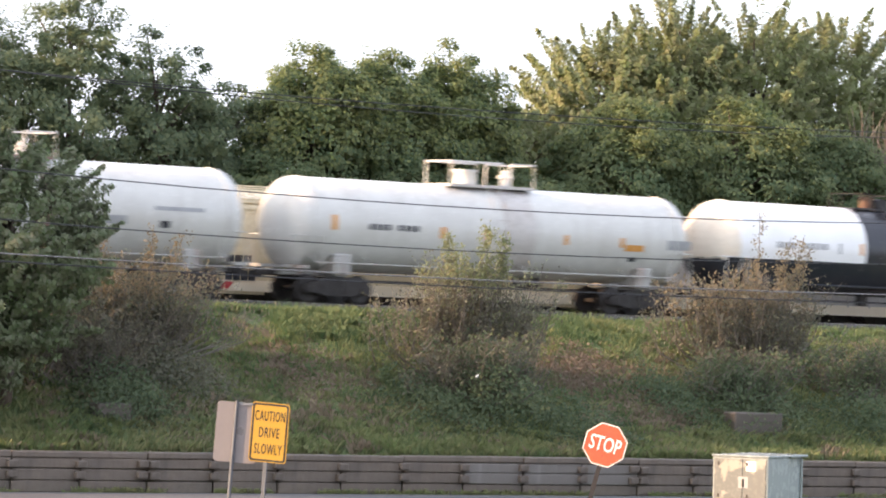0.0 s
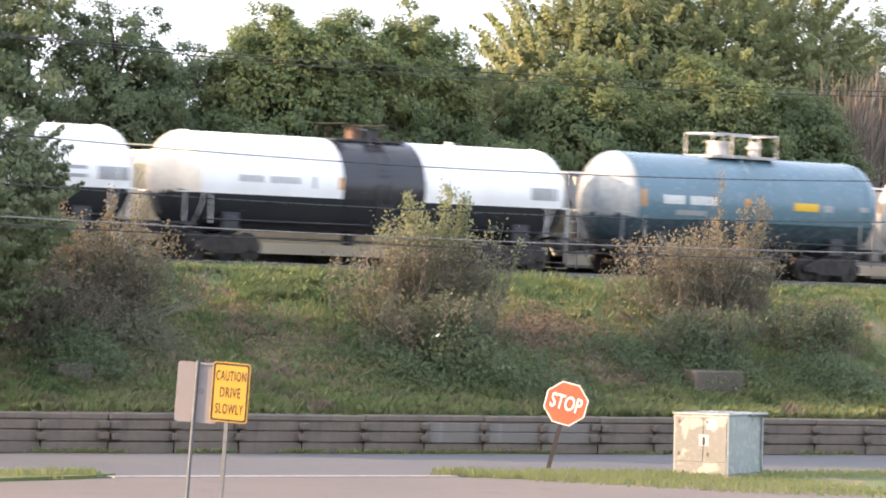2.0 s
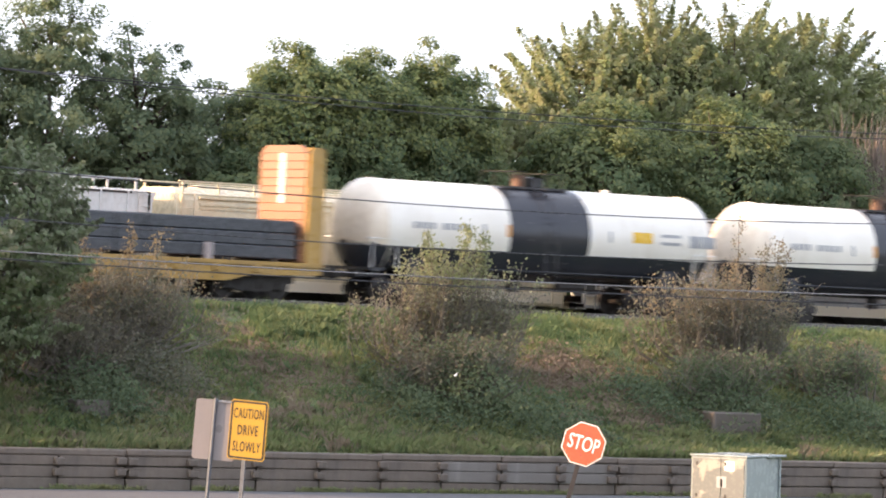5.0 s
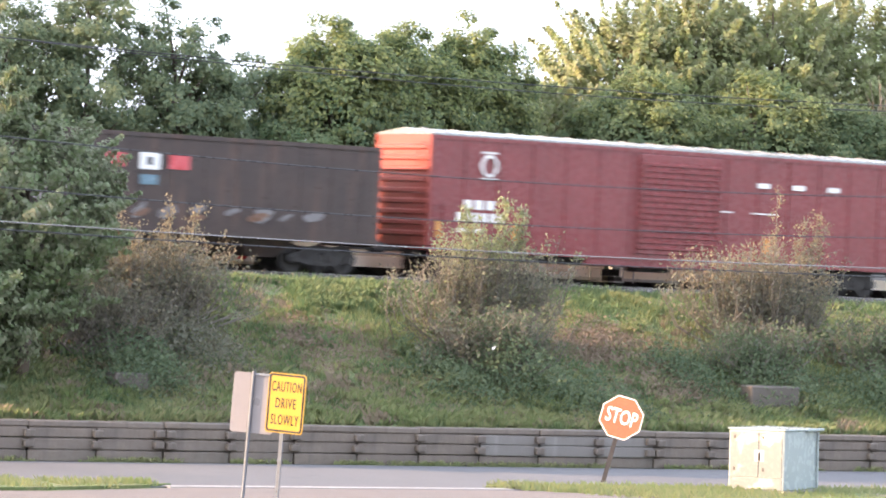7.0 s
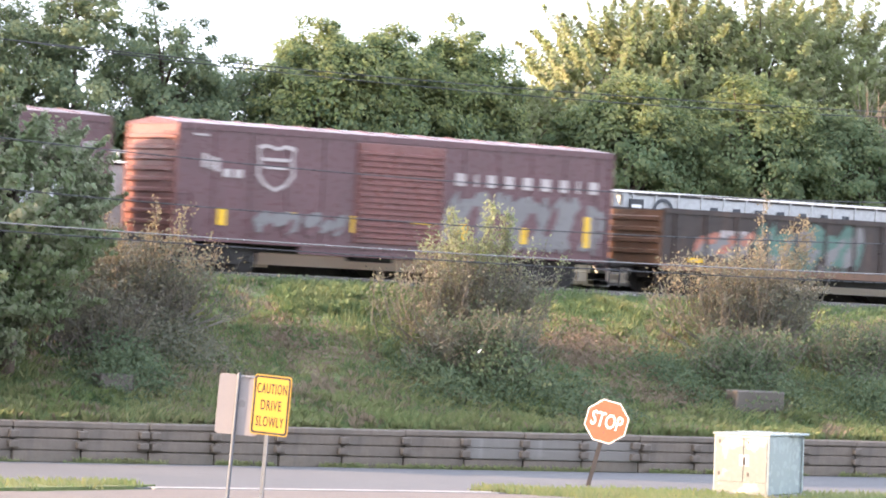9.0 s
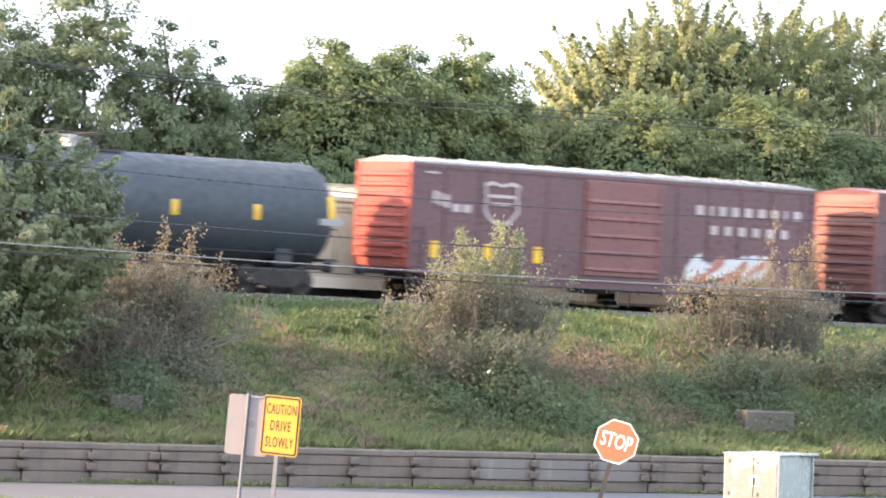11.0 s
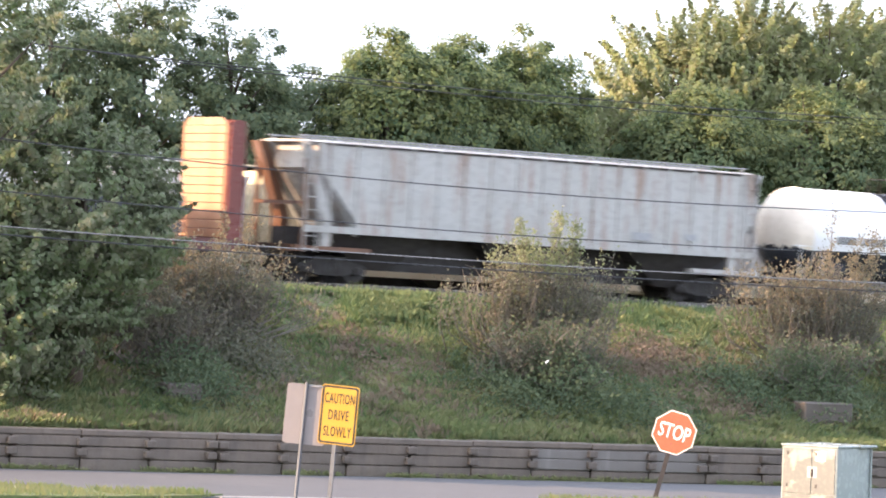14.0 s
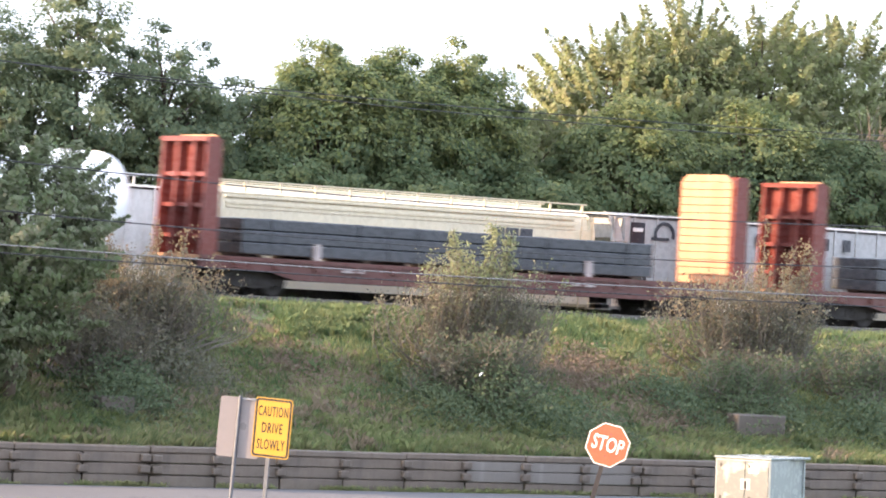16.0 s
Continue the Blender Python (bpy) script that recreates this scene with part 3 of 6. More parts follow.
tree("silver_maple", 73.6, 114, 12.7, 2.3, LEAF_SILVER, SILVER, leaf=0.18, lumps=150, per=130, lump_r=0.36, spray=1.3, fill=3000)
tree("silver_maple", 78.6, 115, 15.6, 2.9, LEAF_SILVER, SILVER, leaf=0.19, lumps=330, per=140, lump_r=0.42, spray=1.15, low=6, shell=0.45, fill=9000)
tree("silver_maple", 82.0, 115, 16.6, 3.2, LEAF_SILVER, SILVER, leaf=0.19, lumps=330, per=140, lump_r=0.42, spray=1.15, low=6, shell=0.45, fill=9000)
tree("silver_maple", 86.0, 115, 16.9, 3.2, LEAF_SILVER, SILVER, leaf=0.19, lumps=330, per=140, lump_r=0.42, spray=1.15, low=6, shell=0.45, fill=9000)
tree("silver_maple", 90.2, 115.5, 17.0, 3.0, LEAF_SILVER, SILVER, leaf=0.19, lumps=330, per=140, lump_r=0.42, spray=1.15, low=6, shell=0.45, fill=9000)
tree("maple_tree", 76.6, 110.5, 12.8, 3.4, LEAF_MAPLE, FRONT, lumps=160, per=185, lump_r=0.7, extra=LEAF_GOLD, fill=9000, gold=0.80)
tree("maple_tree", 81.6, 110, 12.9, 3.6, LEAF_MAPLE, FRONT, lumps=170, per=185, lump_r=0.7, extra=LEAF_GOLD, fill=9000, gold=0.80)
tree("maple_tree", 86.0, 110, 12.4, 3.0, LEAF_MAPLE, FRONT, lumps=150, per=185, lump_r=0.7, fill=9000)
FAR = "dark bluish green tree beyond bare shrubs"
tree("maple_tree", 97.2, 119, 16.6, 3.2, LEAF_ASH, FAR, lumps=230, per=150, lump_r=0.62, fill=9000)
tree("maple_tree", 101.4, 119, 17.0, 3.2, LEAF_ASH, FAR, lumps=230, per=150, lump_r=0.62, fill=9000)
tree("maple_tree", 106.0, 119, 16.0, 3.2, LEAF_ASH, FAR, lumps=200, per=140, lump_r=0.6, fill=9000)
tree("maple_tree", 93.6, 118, 13.6, 3.0, LEAF_ASH, FAR, lumps=190, per=140, lump_r=0.6, fill=9000)


def bare_shrub(x, y, height, spread, label, mat, stems, base):
    """Many thin stems that fork upwards, with no leaves."""
    t = thing("bare_shrub", pose(x, y, base), label, "shrub", "bare shrubs by the trees")
    m = M()
    for _ in range(stems):
        a = Vector((random.uniform(-spread, spread) * 0.45, random.uniform(-0.5, 0.5), -0.1))
        lean = Vector((random.uniform(-spread, spread) * 0.55, random.uniform(-0.8, 0.8), height * random.uniform(0.6, 1.0)))
        p1, p2 = a + lean * 0.4 + Vector((random.uniform(-0.3, 0.3), 0, 0)), a + lean
        m.tube([a, p1, p2], [0.05, 0.035, 0.01], 4, False)
        for _ in range(7):
            s = p1.lerp(p2, random.uniform(0, 0.85))
            e = s + Vector((random.uniform(-0.8, 0.8), random.uniform(-0.5, 0.5), random.uniform(0.5, 1.8)))
            m.tube([s, s.lerp(e, 0.5) + Vector((0, 0, -0.1)), e], [0.02, 0.014, 0.006], 3, False)
    tagged(part("branchwork", m, mat, t), kind="stuff")


bare_shrub(89.4, 110.0, 9.6, 2.4, "grey brown bare branched shrub", GREYTWIG, 110, 3.6)
bare_shrub(92.2, 110.5, 10.2, 2.6, "grey brown bare branched shrub", GREYTWIG, 120, 3.6)
bare_shrub(95.6, 110.5, 10.0, 2.6, "grey brown bare branched shrub", GREYTWIG, 110, 3.6)


def bush(x, y, w, h, label, body, tip, leaves, tips, twigs=150, depth=1.2, name="bush", tip_from=0.72, lx=0.0, shoots=()):
    """A shrub on the bank: a fan of thin twigs, thin foliage inside, leafier shoots on top."""
    z = slope_z(x, y)
    t = thing(name, pose(x, y, z - 0.1), label, "bush", "bushes on the embankment")
    m = M()
    ends = []
    for _ in range(twigs):
        a = Vector((random.gauss(0, w * 0.14), random.gauss(0, depth * 0.2), 0))
        ang = random.uniform(-1, 1)
        L = h * random.uniform(0.55, 1.0) * (1 - 0.25 * abs(ang))
        e = a + Vector((ang * w * 0.42 + lx * L / h, random.gauss(0, depth * 0.35), L))
        mid = a.lerp(e, 0.5) + Vector((ang * w * 0.1, 0, -0.05 * h))
        m.tube([a, mid, e], [0.028, 0.016, 0.005], 4, False)
        ends.append((mid, e))
        for _ in range(5):
            s = mid.lerp(e, random.uniform(-0.3, 0.9))
            f = s + Vector((random.gauss(0, 0.3), random.gauss(0, 0.25), random.uniform(0.05, 0.6)))
            m.tube([s, f], [0.010, 0.004], 3, False)
            ends.append((s, f))
    for dx, hgt in shoots:
        a, e = Vector((dx * 0.6, -0.3, h * 0.5)), Vector((dx, -0.3, hgt))
        m.tube([a, a.lerp(e, 0.5) + Vector((0.05, 0, 0)), e], [0.018, 0.012, 0.004], 4, False)
        for i in range(9):
            s = a.lerp(e, 0.35 + 0.065 * i)
            f = s + Vector((random.uniform(-0.22, 0.22), random.uniform(-0.1, 0.1), 0.14))
            m.tube([s, f], [0.006, 0.003], 3, False)
            ends += [(s, f)] * 3
    tagged(part("twig_tangle", m, TWIG, t), kind="stuff")
    E = np.array([tuple(e) for _, e in ends])
    S = np.array([tuple(s) for s, _ in ends])
    for nm, mat, count, size, hi in (("foliage", body, leaves, 0.105, False), ("tip_foliage", tip, tips, 0.095, True)):
        if hi:
            ok = np.where(E[:, 2] > h * tip_from)[0]
        else:
            ok = np.where(E[:, 2] < h * 0.92)[0]
        k = rng.choice(ok, count)
        s = rng.uniform(0.15, 1.05, count)[:, None]
        p = S[k] * (1 - s) + E[k] * s + rng.normal(size=(count, 3)) * (0.09 if hi else 0.16)
        n = unit(count) * 0.8 + np.array([0, -0.2, 0.5])
        n /= np.linalg.norm(n, axis=1, keepdims=True)
        v, q = leaf_quads(p, n, size)
        tagged(part(nm, fast_mesh(nm, v, q), mat, t), kind="stuff")
    return t


bush(43.6, 85.6, 6.4, 2.9, "brown twiggy bush with russet leaf tips on the bank", LEAF_BUSH, LEAF_RUSSET, 6800, 3000, 190, tip_from=0.62, shoots=((0.6, 3.6), (1.5, 3.5), (-1.0, 3.5)))
bush(53.9, 85.0, 4.6, 3.75, "twiggy brown bush with yellow green top shoots", LEAF_BUSH, LEAF_TIP, 6800, 3800, 190, tip_from=0.76, shoots=((0.5, 4.5), (-0.9, 4.2), (1.1, 4.2)))
bush(64.2, 85.6, 5.4, 3.5, "brown twiggy bush with russet and yellow tips", LEAF_BUSH, LEAF_RUSSET, 6000, 3400, 190, tip_from=0.60, shoots=((0.0, 5.1), (1.7, 4.3), (2.0, 4.0), (1.2, 4.2)))
bush(67.2, 84.4, 4.0, 1.8, "low green twiggy bush on the bank", LEAF_WEED, LEAF_BUSH, 3000, 500, 70)
bush(62.6, 84.0, 3.6, 1.7, "low green twiggy bush on the bank", LEAF_WEED, LEAF_BUSH, 3200, 400, 70)
bush(41.4, 84.2, 3.8, 2.2, "low brown twiggy bush on the bank", LEAF_BUSH, LEAF_BUSH, 3800, 500, 110)
bush(53.4, 83.5, 3.6, 2.2, "low brown twiggy bush on the bank", LEAF_BUSH, LEAF_WEED, 3400, 900, 110)


def weeds(x, y, w, h, count, label, mat=None):
    count = int(count * 1.4)
    t = thing("weed_patch", pose(x, y, 0), label, "weeds", "weed patches on the bank")
    px, py = rng.normal(0, w * 0.4, count), rng.normal(0, 0.75, count)
    py = np.clip(py, 80.6 - y, 3.0)
    pz = np.array([slope_z(x + a, y + b) for a, b in zip(px, py)]) + rng.uniform(0, 1, count) ** 1.5 * h * np.exp(-(px / (w * 0.6)) ** 2)
    p = np.stack([px, py, pz], 1)
    n = unit(count) * 0.7 + np.array([0, -0.4, 0.6])
    n /= np.linalg.norm(n, axis=1, keepdims=True)
    v, q = leaf_quads(p, n, 0.105, 0.7)
    tagged(part("leafage", fast_mesh("leafage", v, q), mat or LEAF_WEED, t), kind="stuff")


weeds(53.6, 82.9, 3.0, 1.7, 5000, "dark green leafy weeds below a bush")
weeds(51.6, 82.9, 2.0, 0.9, 2500, "dark green leafy weeds below a bush")
weeds(56.0, 81.9, 2.6, 0.8, 2500, "dark green leafy weeds below a bush")
weeds(62.6, 83.2, 3.0, 1.1, 4000, "dark green leafy weeds around a concrete block")
weeds(60.0, 83.6, 1.8, 0.8, 2000, "dark green leafy weeds around a concrete block")
weeds(42.2, 82.8, 2.6, 1.1, 3500, "dark green leafy weeds below a bush")
weeds(58.2, 85.2, 4.2, 0.26, 3600, "dry reddish brown vine on the bank", LEAF_VINE)
weeds(59.2, 83.2, 3.6, 0.24, 2600, "dry reddish brown vine on the bank", LEAF_VINE)
weeds(48.6, 84.9, 4.0, 0.24, 1800, "dry reddish brown vine on the bank", LEAF_VINE)
weeds(44.2, 84.4, 2.8, 1.0, 3200, "grey olive scrub at the foot of a bush", LEAF_BUSH)
weeds(54.0, 84.2, 2.4, 1.2, 2600, "grey olive scrub at the foot of a bush", LEAF_BUSH)
weeds(66.5, 82.6, 3.0, 1.0, 3500, "dark green leafy weeds below a bush")

# hedgerow tree at the end of the wall; its crown hangs over the bank
HEDGE = "leafy green tree standing on the embankment"
tree("hedgerow_tree", 35.4, 83.6, 14.2, 3.1, LEAF_NEAR, HEDGE, leaf=0.17, lumps=240, per=115, lump_r=0.36, spray=0.85, low=3.0, base=1.9, group="embankment trees", shell=0.3, ry=2.2)
tree("hedgerow_tree", 38.9, 83.0, 8.9, 2.5, LEAF_NEAR, HEDGE, fill=3000, leaf=0.16, lumps=240, per=120, lump_r=0.36, spray=0.85, low=3.2, base=1.6, group="embankment trees", shell=0.3, ry=1.5)
tree("hedgerow_tree", 36.7, 82.4, 5.8, 2.9, LEAF_NEAR, HEDGE, fill=2500, leaf=0.16, lumps=210, per=120, lump_r=0.36, spray=0.85, low=1.4, base=1.3, group="embankment trees", shell=0.3, ry=1.2)
tree("hedgerow_tree", 32.0, 84.0, 12.0, 3.2, LEAF_NEAR, HEDGE, leaf=0.17, lumps=120, per=130, lump_r=0.36, spray=0.85, low=1.9, base=1.9, group="embankment trees", shell=0.3, ry=2.0)


def grass(name, x0, x1, y0, y1, count, h, mat, label, dens=None, lean=0.22):
    """Blades scattered over the ground, as one piece of stuff."""
    x, y = rng.uniform(x0, x1, count * 3), rng.uniform(y0, y1, count * 3)
    f = np.array([noise.noise(Vector((a * 0.5, b * 0.5, 5.0 + y0))) + 0.6 * noise.noise(Vector((a * 1.7, b * 1.7, 9.0))) for a, b in zip(x, y)])
    keep = np.where(f > (dens if dens is not None else -0.3))[0][:count]
    x, y, f = x[keep], y[keep], f[keep]
    n = len(x)
    z = np.array([slope_z(a, b) for a, b in zip(x, y)]) - 0.02
    hh = h * rng.uniform(0.4, 1.2, n) * (0.8 + 0.5 * np.clip(f, -0.5, 0.8))
    w = rng.uniform(0.008, 0.018, n)
    ang = rng.uniform(0, math.pi, n)
    ax, ay = np.cos(ang) * w, np.sin(ang) * w
    tx, ty = rng.normal(0, lean, n) * hh, rng.normal(-0.1, lean, n) * hh
    v = np.empty((n, 4, 3))
    v[:, 0] = np.stack([x - ax, y - ay, z], 1)
    v[:, 1] = np.stack([x + ax, y + ay, z], 1)
    v[:, 2] = np.stack([x + tx * 0.5 + ax * 0.8, y + ty * 0.5 + ay * 0.8, z + hh * 0.62], 1)
    v[:, 3] = np.stack([x + tx, y + ty, z + hh], 1)
    me = fast_mesh(name, v.reshape(-1, 3), np.arange(n * 4).reshape(n, 4))
    tagged(part(name, me, mat), label, "grass", kind="stuff")


grass("grass", 30, 76, 87.0, 90.6, 46000, 0.22, GRASS_LUSH, "green grass along the crest of the bank", -0.5)
grass("grass", 30, 76, 89.2, 91.8, 20000, 0.34, GRASS_LUSH, "rough grass between the crest and the ballast", -0.6)
grass("grass", 30, 76, 83.0, 88.0, 48000, 0.20, GRASS_DRY, "dry and green grass on the bank", -0.35)
grass("grass", 30, 76, 82.0, 88.0, 26000, 0.22, GRASS_LUSH, "patches of green grass on the bank", 0.05)
grass("grass", 30, 74, 80.35, 83.2, 36000, 0.30, GRASS_LUSH, "tall green grass above the wall", -0.4)
grass("grass", 30, 74, 80.35, 83.6, 26000, 0.28, GRASS_DRY, "tufts of dry grass above the wall", 0.0, 0.6)


def tufts(name, x0, x1, y0, y1, count, blades, h, mat, label, dens):
    """Clumps of longer blades that fan out from one foot."""
    x, y = rng.uniform(x0, x1, count * 4), rng.uniform(y0, y1, count * 4)
    f = np.array([noise.noise(Vector((a * 0.6, b * 0.6, 21.0 + y1))) for a, b in zip(x, y)])
    keep = np.where(f > dens)[0][:count]
    x, y = np.repeat(x[keep], blades), np.repeat(y[keep], blades)
    n = len(x)
    size = np.repeat(rng.uniform(0.5, 1.25, len(keep)), blades)
    a = rng.uniform(0, 2 * math.pi, n)
    r = rng.uniform(0, 0.1, n) * size
    x, y = x + np.cos(a) * r, y + np.sin(a) * r
    z = np.array([slope_z(p, q) for p, q in zip(x, y)]) - 0.02
    hh = h * size * rng.uniform(0.6, 1.1, n)
    w = rng.uniform(0.006, 0.014, n)
    tx, ty = np.cos(a) * hh * rng.uniform(0.05, 0.7, n), np.sin(a) * hh * rng.uniform(0.05, 0.7, n) - 0.1 * hh
    v = np.empty((n, 4, 3))
    v[:, 0] = np.stack([x - w, y, z], 1)
    v[:, 1] = np.stack([x + w, y, z], 1)
    v[:, 2] = np.stack([x + tx * 0.45 + w, y + ty * 0.45, z + hh * 0.7], 1)
    v[:, 3] = np.stack([x + tx, y + ty, z + hh * 0.95], 1)
    tagged(part(name, fast_mesh(name, v.reshape(-1, 3), np.arange(n * 4).reshape(n, 4)), mat), label, "grass", kind="stuff")


tufts("grass_tufts", 30, 76, 81.0, 88.8, 2600, 20, 0.22, GRASS_DRY, "tufts of dry grass on the bank", 0.02)
tufts("grass_tufts", 30, 76, 81.0, 89.2, 3200, 20, 0.24, GRASS_LUSH, "tufts of green grass on the bank", -0.1)
tufts("straw_tufts", 30, 76, 81.0, 87.6, 1700, 20, 0.20, GRASS_STRAW, "pale dead grass tufts on the bank", 0.17)
tufts("straw_tufts", 30, 74, 80.4, 83.5, 1500, 18, 0.28, GRASS_STRAW, "pale dead grass tufts above the wall", 0.0)
tufts("grass_tufts", 30, 76, 80.25, 82.2, 2400, 24, 0.30, GRASS_DRY, "tall tufts of olive grass above the wall", -0.2)


tufts("wall_weeds", 30, 74, 79.60, 79.86, 700, 16, 0.17, GRASS_DRY, "small weeds along the foot of the wall", -0.1)
tufts("grass_tufts", 38, 54, 86.6, 89.4, 1500, 22, 0.26, GRASS_LUSH, "bright green grass on the crest", -0.3)


def verge(poly_mid, label):
    """A low grass strip beside the driveway: one mound with blades on it."""
    n = 9000
    k = rng.integers(0, len(poly_mid), n)
    P = np.array(poly_mid)
    x = P[k, 0] + rng.uniform(-0.5, 0.5, n) * P[k, 2]
    y = P[k, 1] + np.clip(rng.normal(0, 0.28, n), -0.5, 0.5) * P[k, 3]
    z = np.full(n, 0.02)
    hh = rng.uniform(0.05, 0.22, n)
    w = rng.uniform(0.012, 0.028, n)
    tx, ty = rng.normal(0, 0.4, n) * hh, rng.normal(0, 0.4, n) * hh
    v = np.empty((n, 4, 3))
    v[:, 0] = np.stack([x - w, y, z], 1)
    v[:, 1] = np.stack([x + w, y, z], 1)
    v[:, 2] = np.stack([x + tx * 0.5 + w, y + ty * 0.5, z + hh * 0.6], 1)
    v[:, 3] = np.stack([x + tx, y + ty, z + hh], 1)
    tagged(part("verge_grass", fast_mesh("verge_grass", v.reshape(-1, 3), np.arange(n * 4).reshape(n, 4)), GRASS_DRY), label, "grass", kind="stuff")


sheet("verge", [(20, 70.7), (33.5, 71.0), (36.8, 71.9), (37.9, 72.5), (34.5, 73.6), (20, 73.7)], 0.075, 0.2, EARTH, "grass verge between the road and the lot", "verge")
sheet("verge", [(46.4, 72.6), (49.2, 71.4), (51.7, 70.1), (55, 67.2), (62.3, 60.2), (75, 50.2), (160, 20), (160, 72.7), (48, 73.2)], 0.075, 0.2, EARTH, "grass verge between the road and the lot", "verge")
verge([(22 + i * 0.7, 72.2 + 0.02 * i, 1.0, 2.7 - 0.0 * i) for i in range(18)] + [(35.5, 72.4, 1.4, 1.6), (36.8, 72.5, 1.2, 0.8)], "short verge grass beside the driveway")
verge([(47 + i * 0.5, 72.6 - 0.27 * i * (1 if i > 2 else 0.6), 0.9, 0.7 + 0.55 * min(i, 9)) for i in range(18)] + [(50 + i, 71.8, 1.2, 2.2) for i in range(14)], "short verge grass around the utility cabinet")

# ---- overhead cables ----
def cable(y, pts, r, label, mat=None):
    xs = [p[0] for p in pts]
    zs = [p[1] for p in pts]
    c = np.polyfit(xs, zs, 2)
    m = M().tube([(x, y, float(np.polyval(c, x))) for x in np.linspace(-5, 135, 60)], r, 5)
    tagged(part("overhead_cable", m, mat or CABLE), label, "cable", "overhead cables")


cable(80.0, [(39.98, 7.75), (46.11, 7.57), (57.49, 7.60), (63.34, 7.72)], 0.016, "thin black overhead cable along the road")
cable(80.0, [(39.26, 6.56), (46.17, 6.43), (57.55, 6.45)], 0.016, "thin black overhead cable along the road")
cable(80.0, [(39.61, 5.76), (49.26, 5.67), (64.68, 5.75)], 0.018, "thin grey overhead cable along the road", STEEL)
cable(80.2, [(39.62, 5.57), (49.27, 5.47), (64.69, 5.50)], 0.018, "thin black overhead cable along the road")
cable(108.0, [(56.36, 11.72), (69.26, 11.66), (86.96, 11.95)], 0.018, "thin black overhead cable before the trees")
cable(108.0, [(58.52, 11.55), (69.27, 11.42), (86.97, 11.75)], 0.018, "thin black overhead cable before the trees")


# ---- signs and roadside things ----
def octagon(r, c=(0, 0)):
    return [(c[0] + r * math.cos(radians(22.5 + 45 * i)), c[1] + r * math.sin(radians(22.5 + 45 * i))) for i in range(8)]


def stop_sign():
    """Octagon in its own x-z plane, facing -y; the post leans with it."""
    t = thing("stop_sign", pose(51.24, 74.65, 0.16, 0, 13.0, -36), "faded red octagonal stop sign on a leaning post", "traffic sign")
    r = 1.06 / 2 / math.cos(radians(22.5))
    c = (0, 1.55)
    plate = part("plate", M().prism(octagon(r, c), "y", -0.004, 0.004), SIGN_WHITE, t)
    part("red_face", M().prism(octagon(r * 0.95, c), "y", -0.0075, -0.0045), SIGN_RED, plate)
    lettering("lettering", "STOP", 0.52, SIGN_WHITE, plate, pose(0, -0.011, c[1], 90, 0, 0), 0.002, bold=0.007, width=0.80)
    post = M().prism([(-0.055, 0.006), (-0.055, 0.06), (-0.035, 0.06), (-0.035, 0.025), (0.035, 0.025), (0.035, 0.06), (0.055, 0.06), (0.055, 0.006)], "z", -0.3, 1.75)
    part("post", post, IRON, t, "dark steel channel post")
    for z in (c[1] - 0.28, c[1] + 0.28):
        part("bolt", M().disc((0, -0.012, z), 0.018, "y", 0.012, 8), STEEL, t)


stop_sign()


def rounded(w, h, r, k=5, c=(0, 0)):
    out = []
    for sx, sz, a0 in ((1, 1, 0), (-1, 1, 90), (-1, -1, 180), (1, -1, 270)):
        for i in range(k + 1):
            a = radians(a0 + 90 * i / k)
            out.append((c[0] + sx * (w / 2 - r) + r * math.cos(a), c[1] + sz * (h / 2 - r) + r * math.sin(a)))
    return out


def caution_sign():
    t = thing("caution_sign", pose(27.16, 48.58, 0.02, 0, 2.2, -50), "yellow caution sign with black words on a steel post", "traffic sign")
    c = (0.03, 3.17)
    plate = part("plate", M().prism(rounded(0.62, 0.92, 0.05, c=c), "y", -0.003, 0.003), SIGN_YELLOW, t)
    ring, inner = rounded(0.59, 0.89, 0.04, c=c), rounded(0.53, 0.83, 0.03, c=c)
    b = M()
    k = len(ring)
    b.add([(p, -0.006, q) for p, q in ring] + [(p, -0.006, q) for p, q in inner] + [(p, -0.003, q) for p, q in ring] + [(p, -0.003, q) for p, q in inner],
          [f for i in range(k) for j in [(i + 1) % k] for f in ((i, j, k + j, k + i), (i, j, 2 * k + j, 2 * k + i), (k + i, k + j, 3 * k + j, 3 * k + i))])
    part("border", b, SIGN_BLACK, plate)
    for i, (wd, wide) in enumerate((("CAUTION", 0.49), ("DRIVE", 0.335), ("SLOWLY", 0.455))):
        lettering("lettering", wd, 0.222, SIGN_BLACK, plate, pose(c[0], -0.006, c[1] + 0.245 - 0.255 * i, 90, 0, 0), 0.002, spacing=1.15, bold=0.0015, width=wide)
    part("post", M().prism([(-0.03, 0.005), (-0.03, 0.045), (0.03, 0.045), (0.03, 0.005)], "z", -0.3, 3.45), POST, t, "perforated galvanised post")
    for z in (2.4, 2.55, 2.25, 2.1, 1.95, 1.8):
        part("hole", M().disc((0.0, 0.004, z), 0.008, "y", 0.004, 8), IRON, t)


caution_sign()


def back_sign():
    """A second sign on the neighbouring post, seen from its back."""
    t = thing("road_sign", pose(26.72, 48.87, 0.0, 0, 2.4, -33), "bare aluminium back of a road sign on its post", "traffic sign")
    part("plate", M().prism(rounded(0.66, 0.93, 0.05, c=(0.03, 3.17)), "y", 0.06, 0.066), SIGN_BACK, t)
    part("post", M().tube([(0, 0.03, -0.3), (0, 0.03, 3.66)], 0.03, 10), POST, t, "round galvanised post")
    part("bracket", M().box(-0.02, 0.55, 0.03, 0.058, 3.60, 3.635), GALV, t)


back_sign()


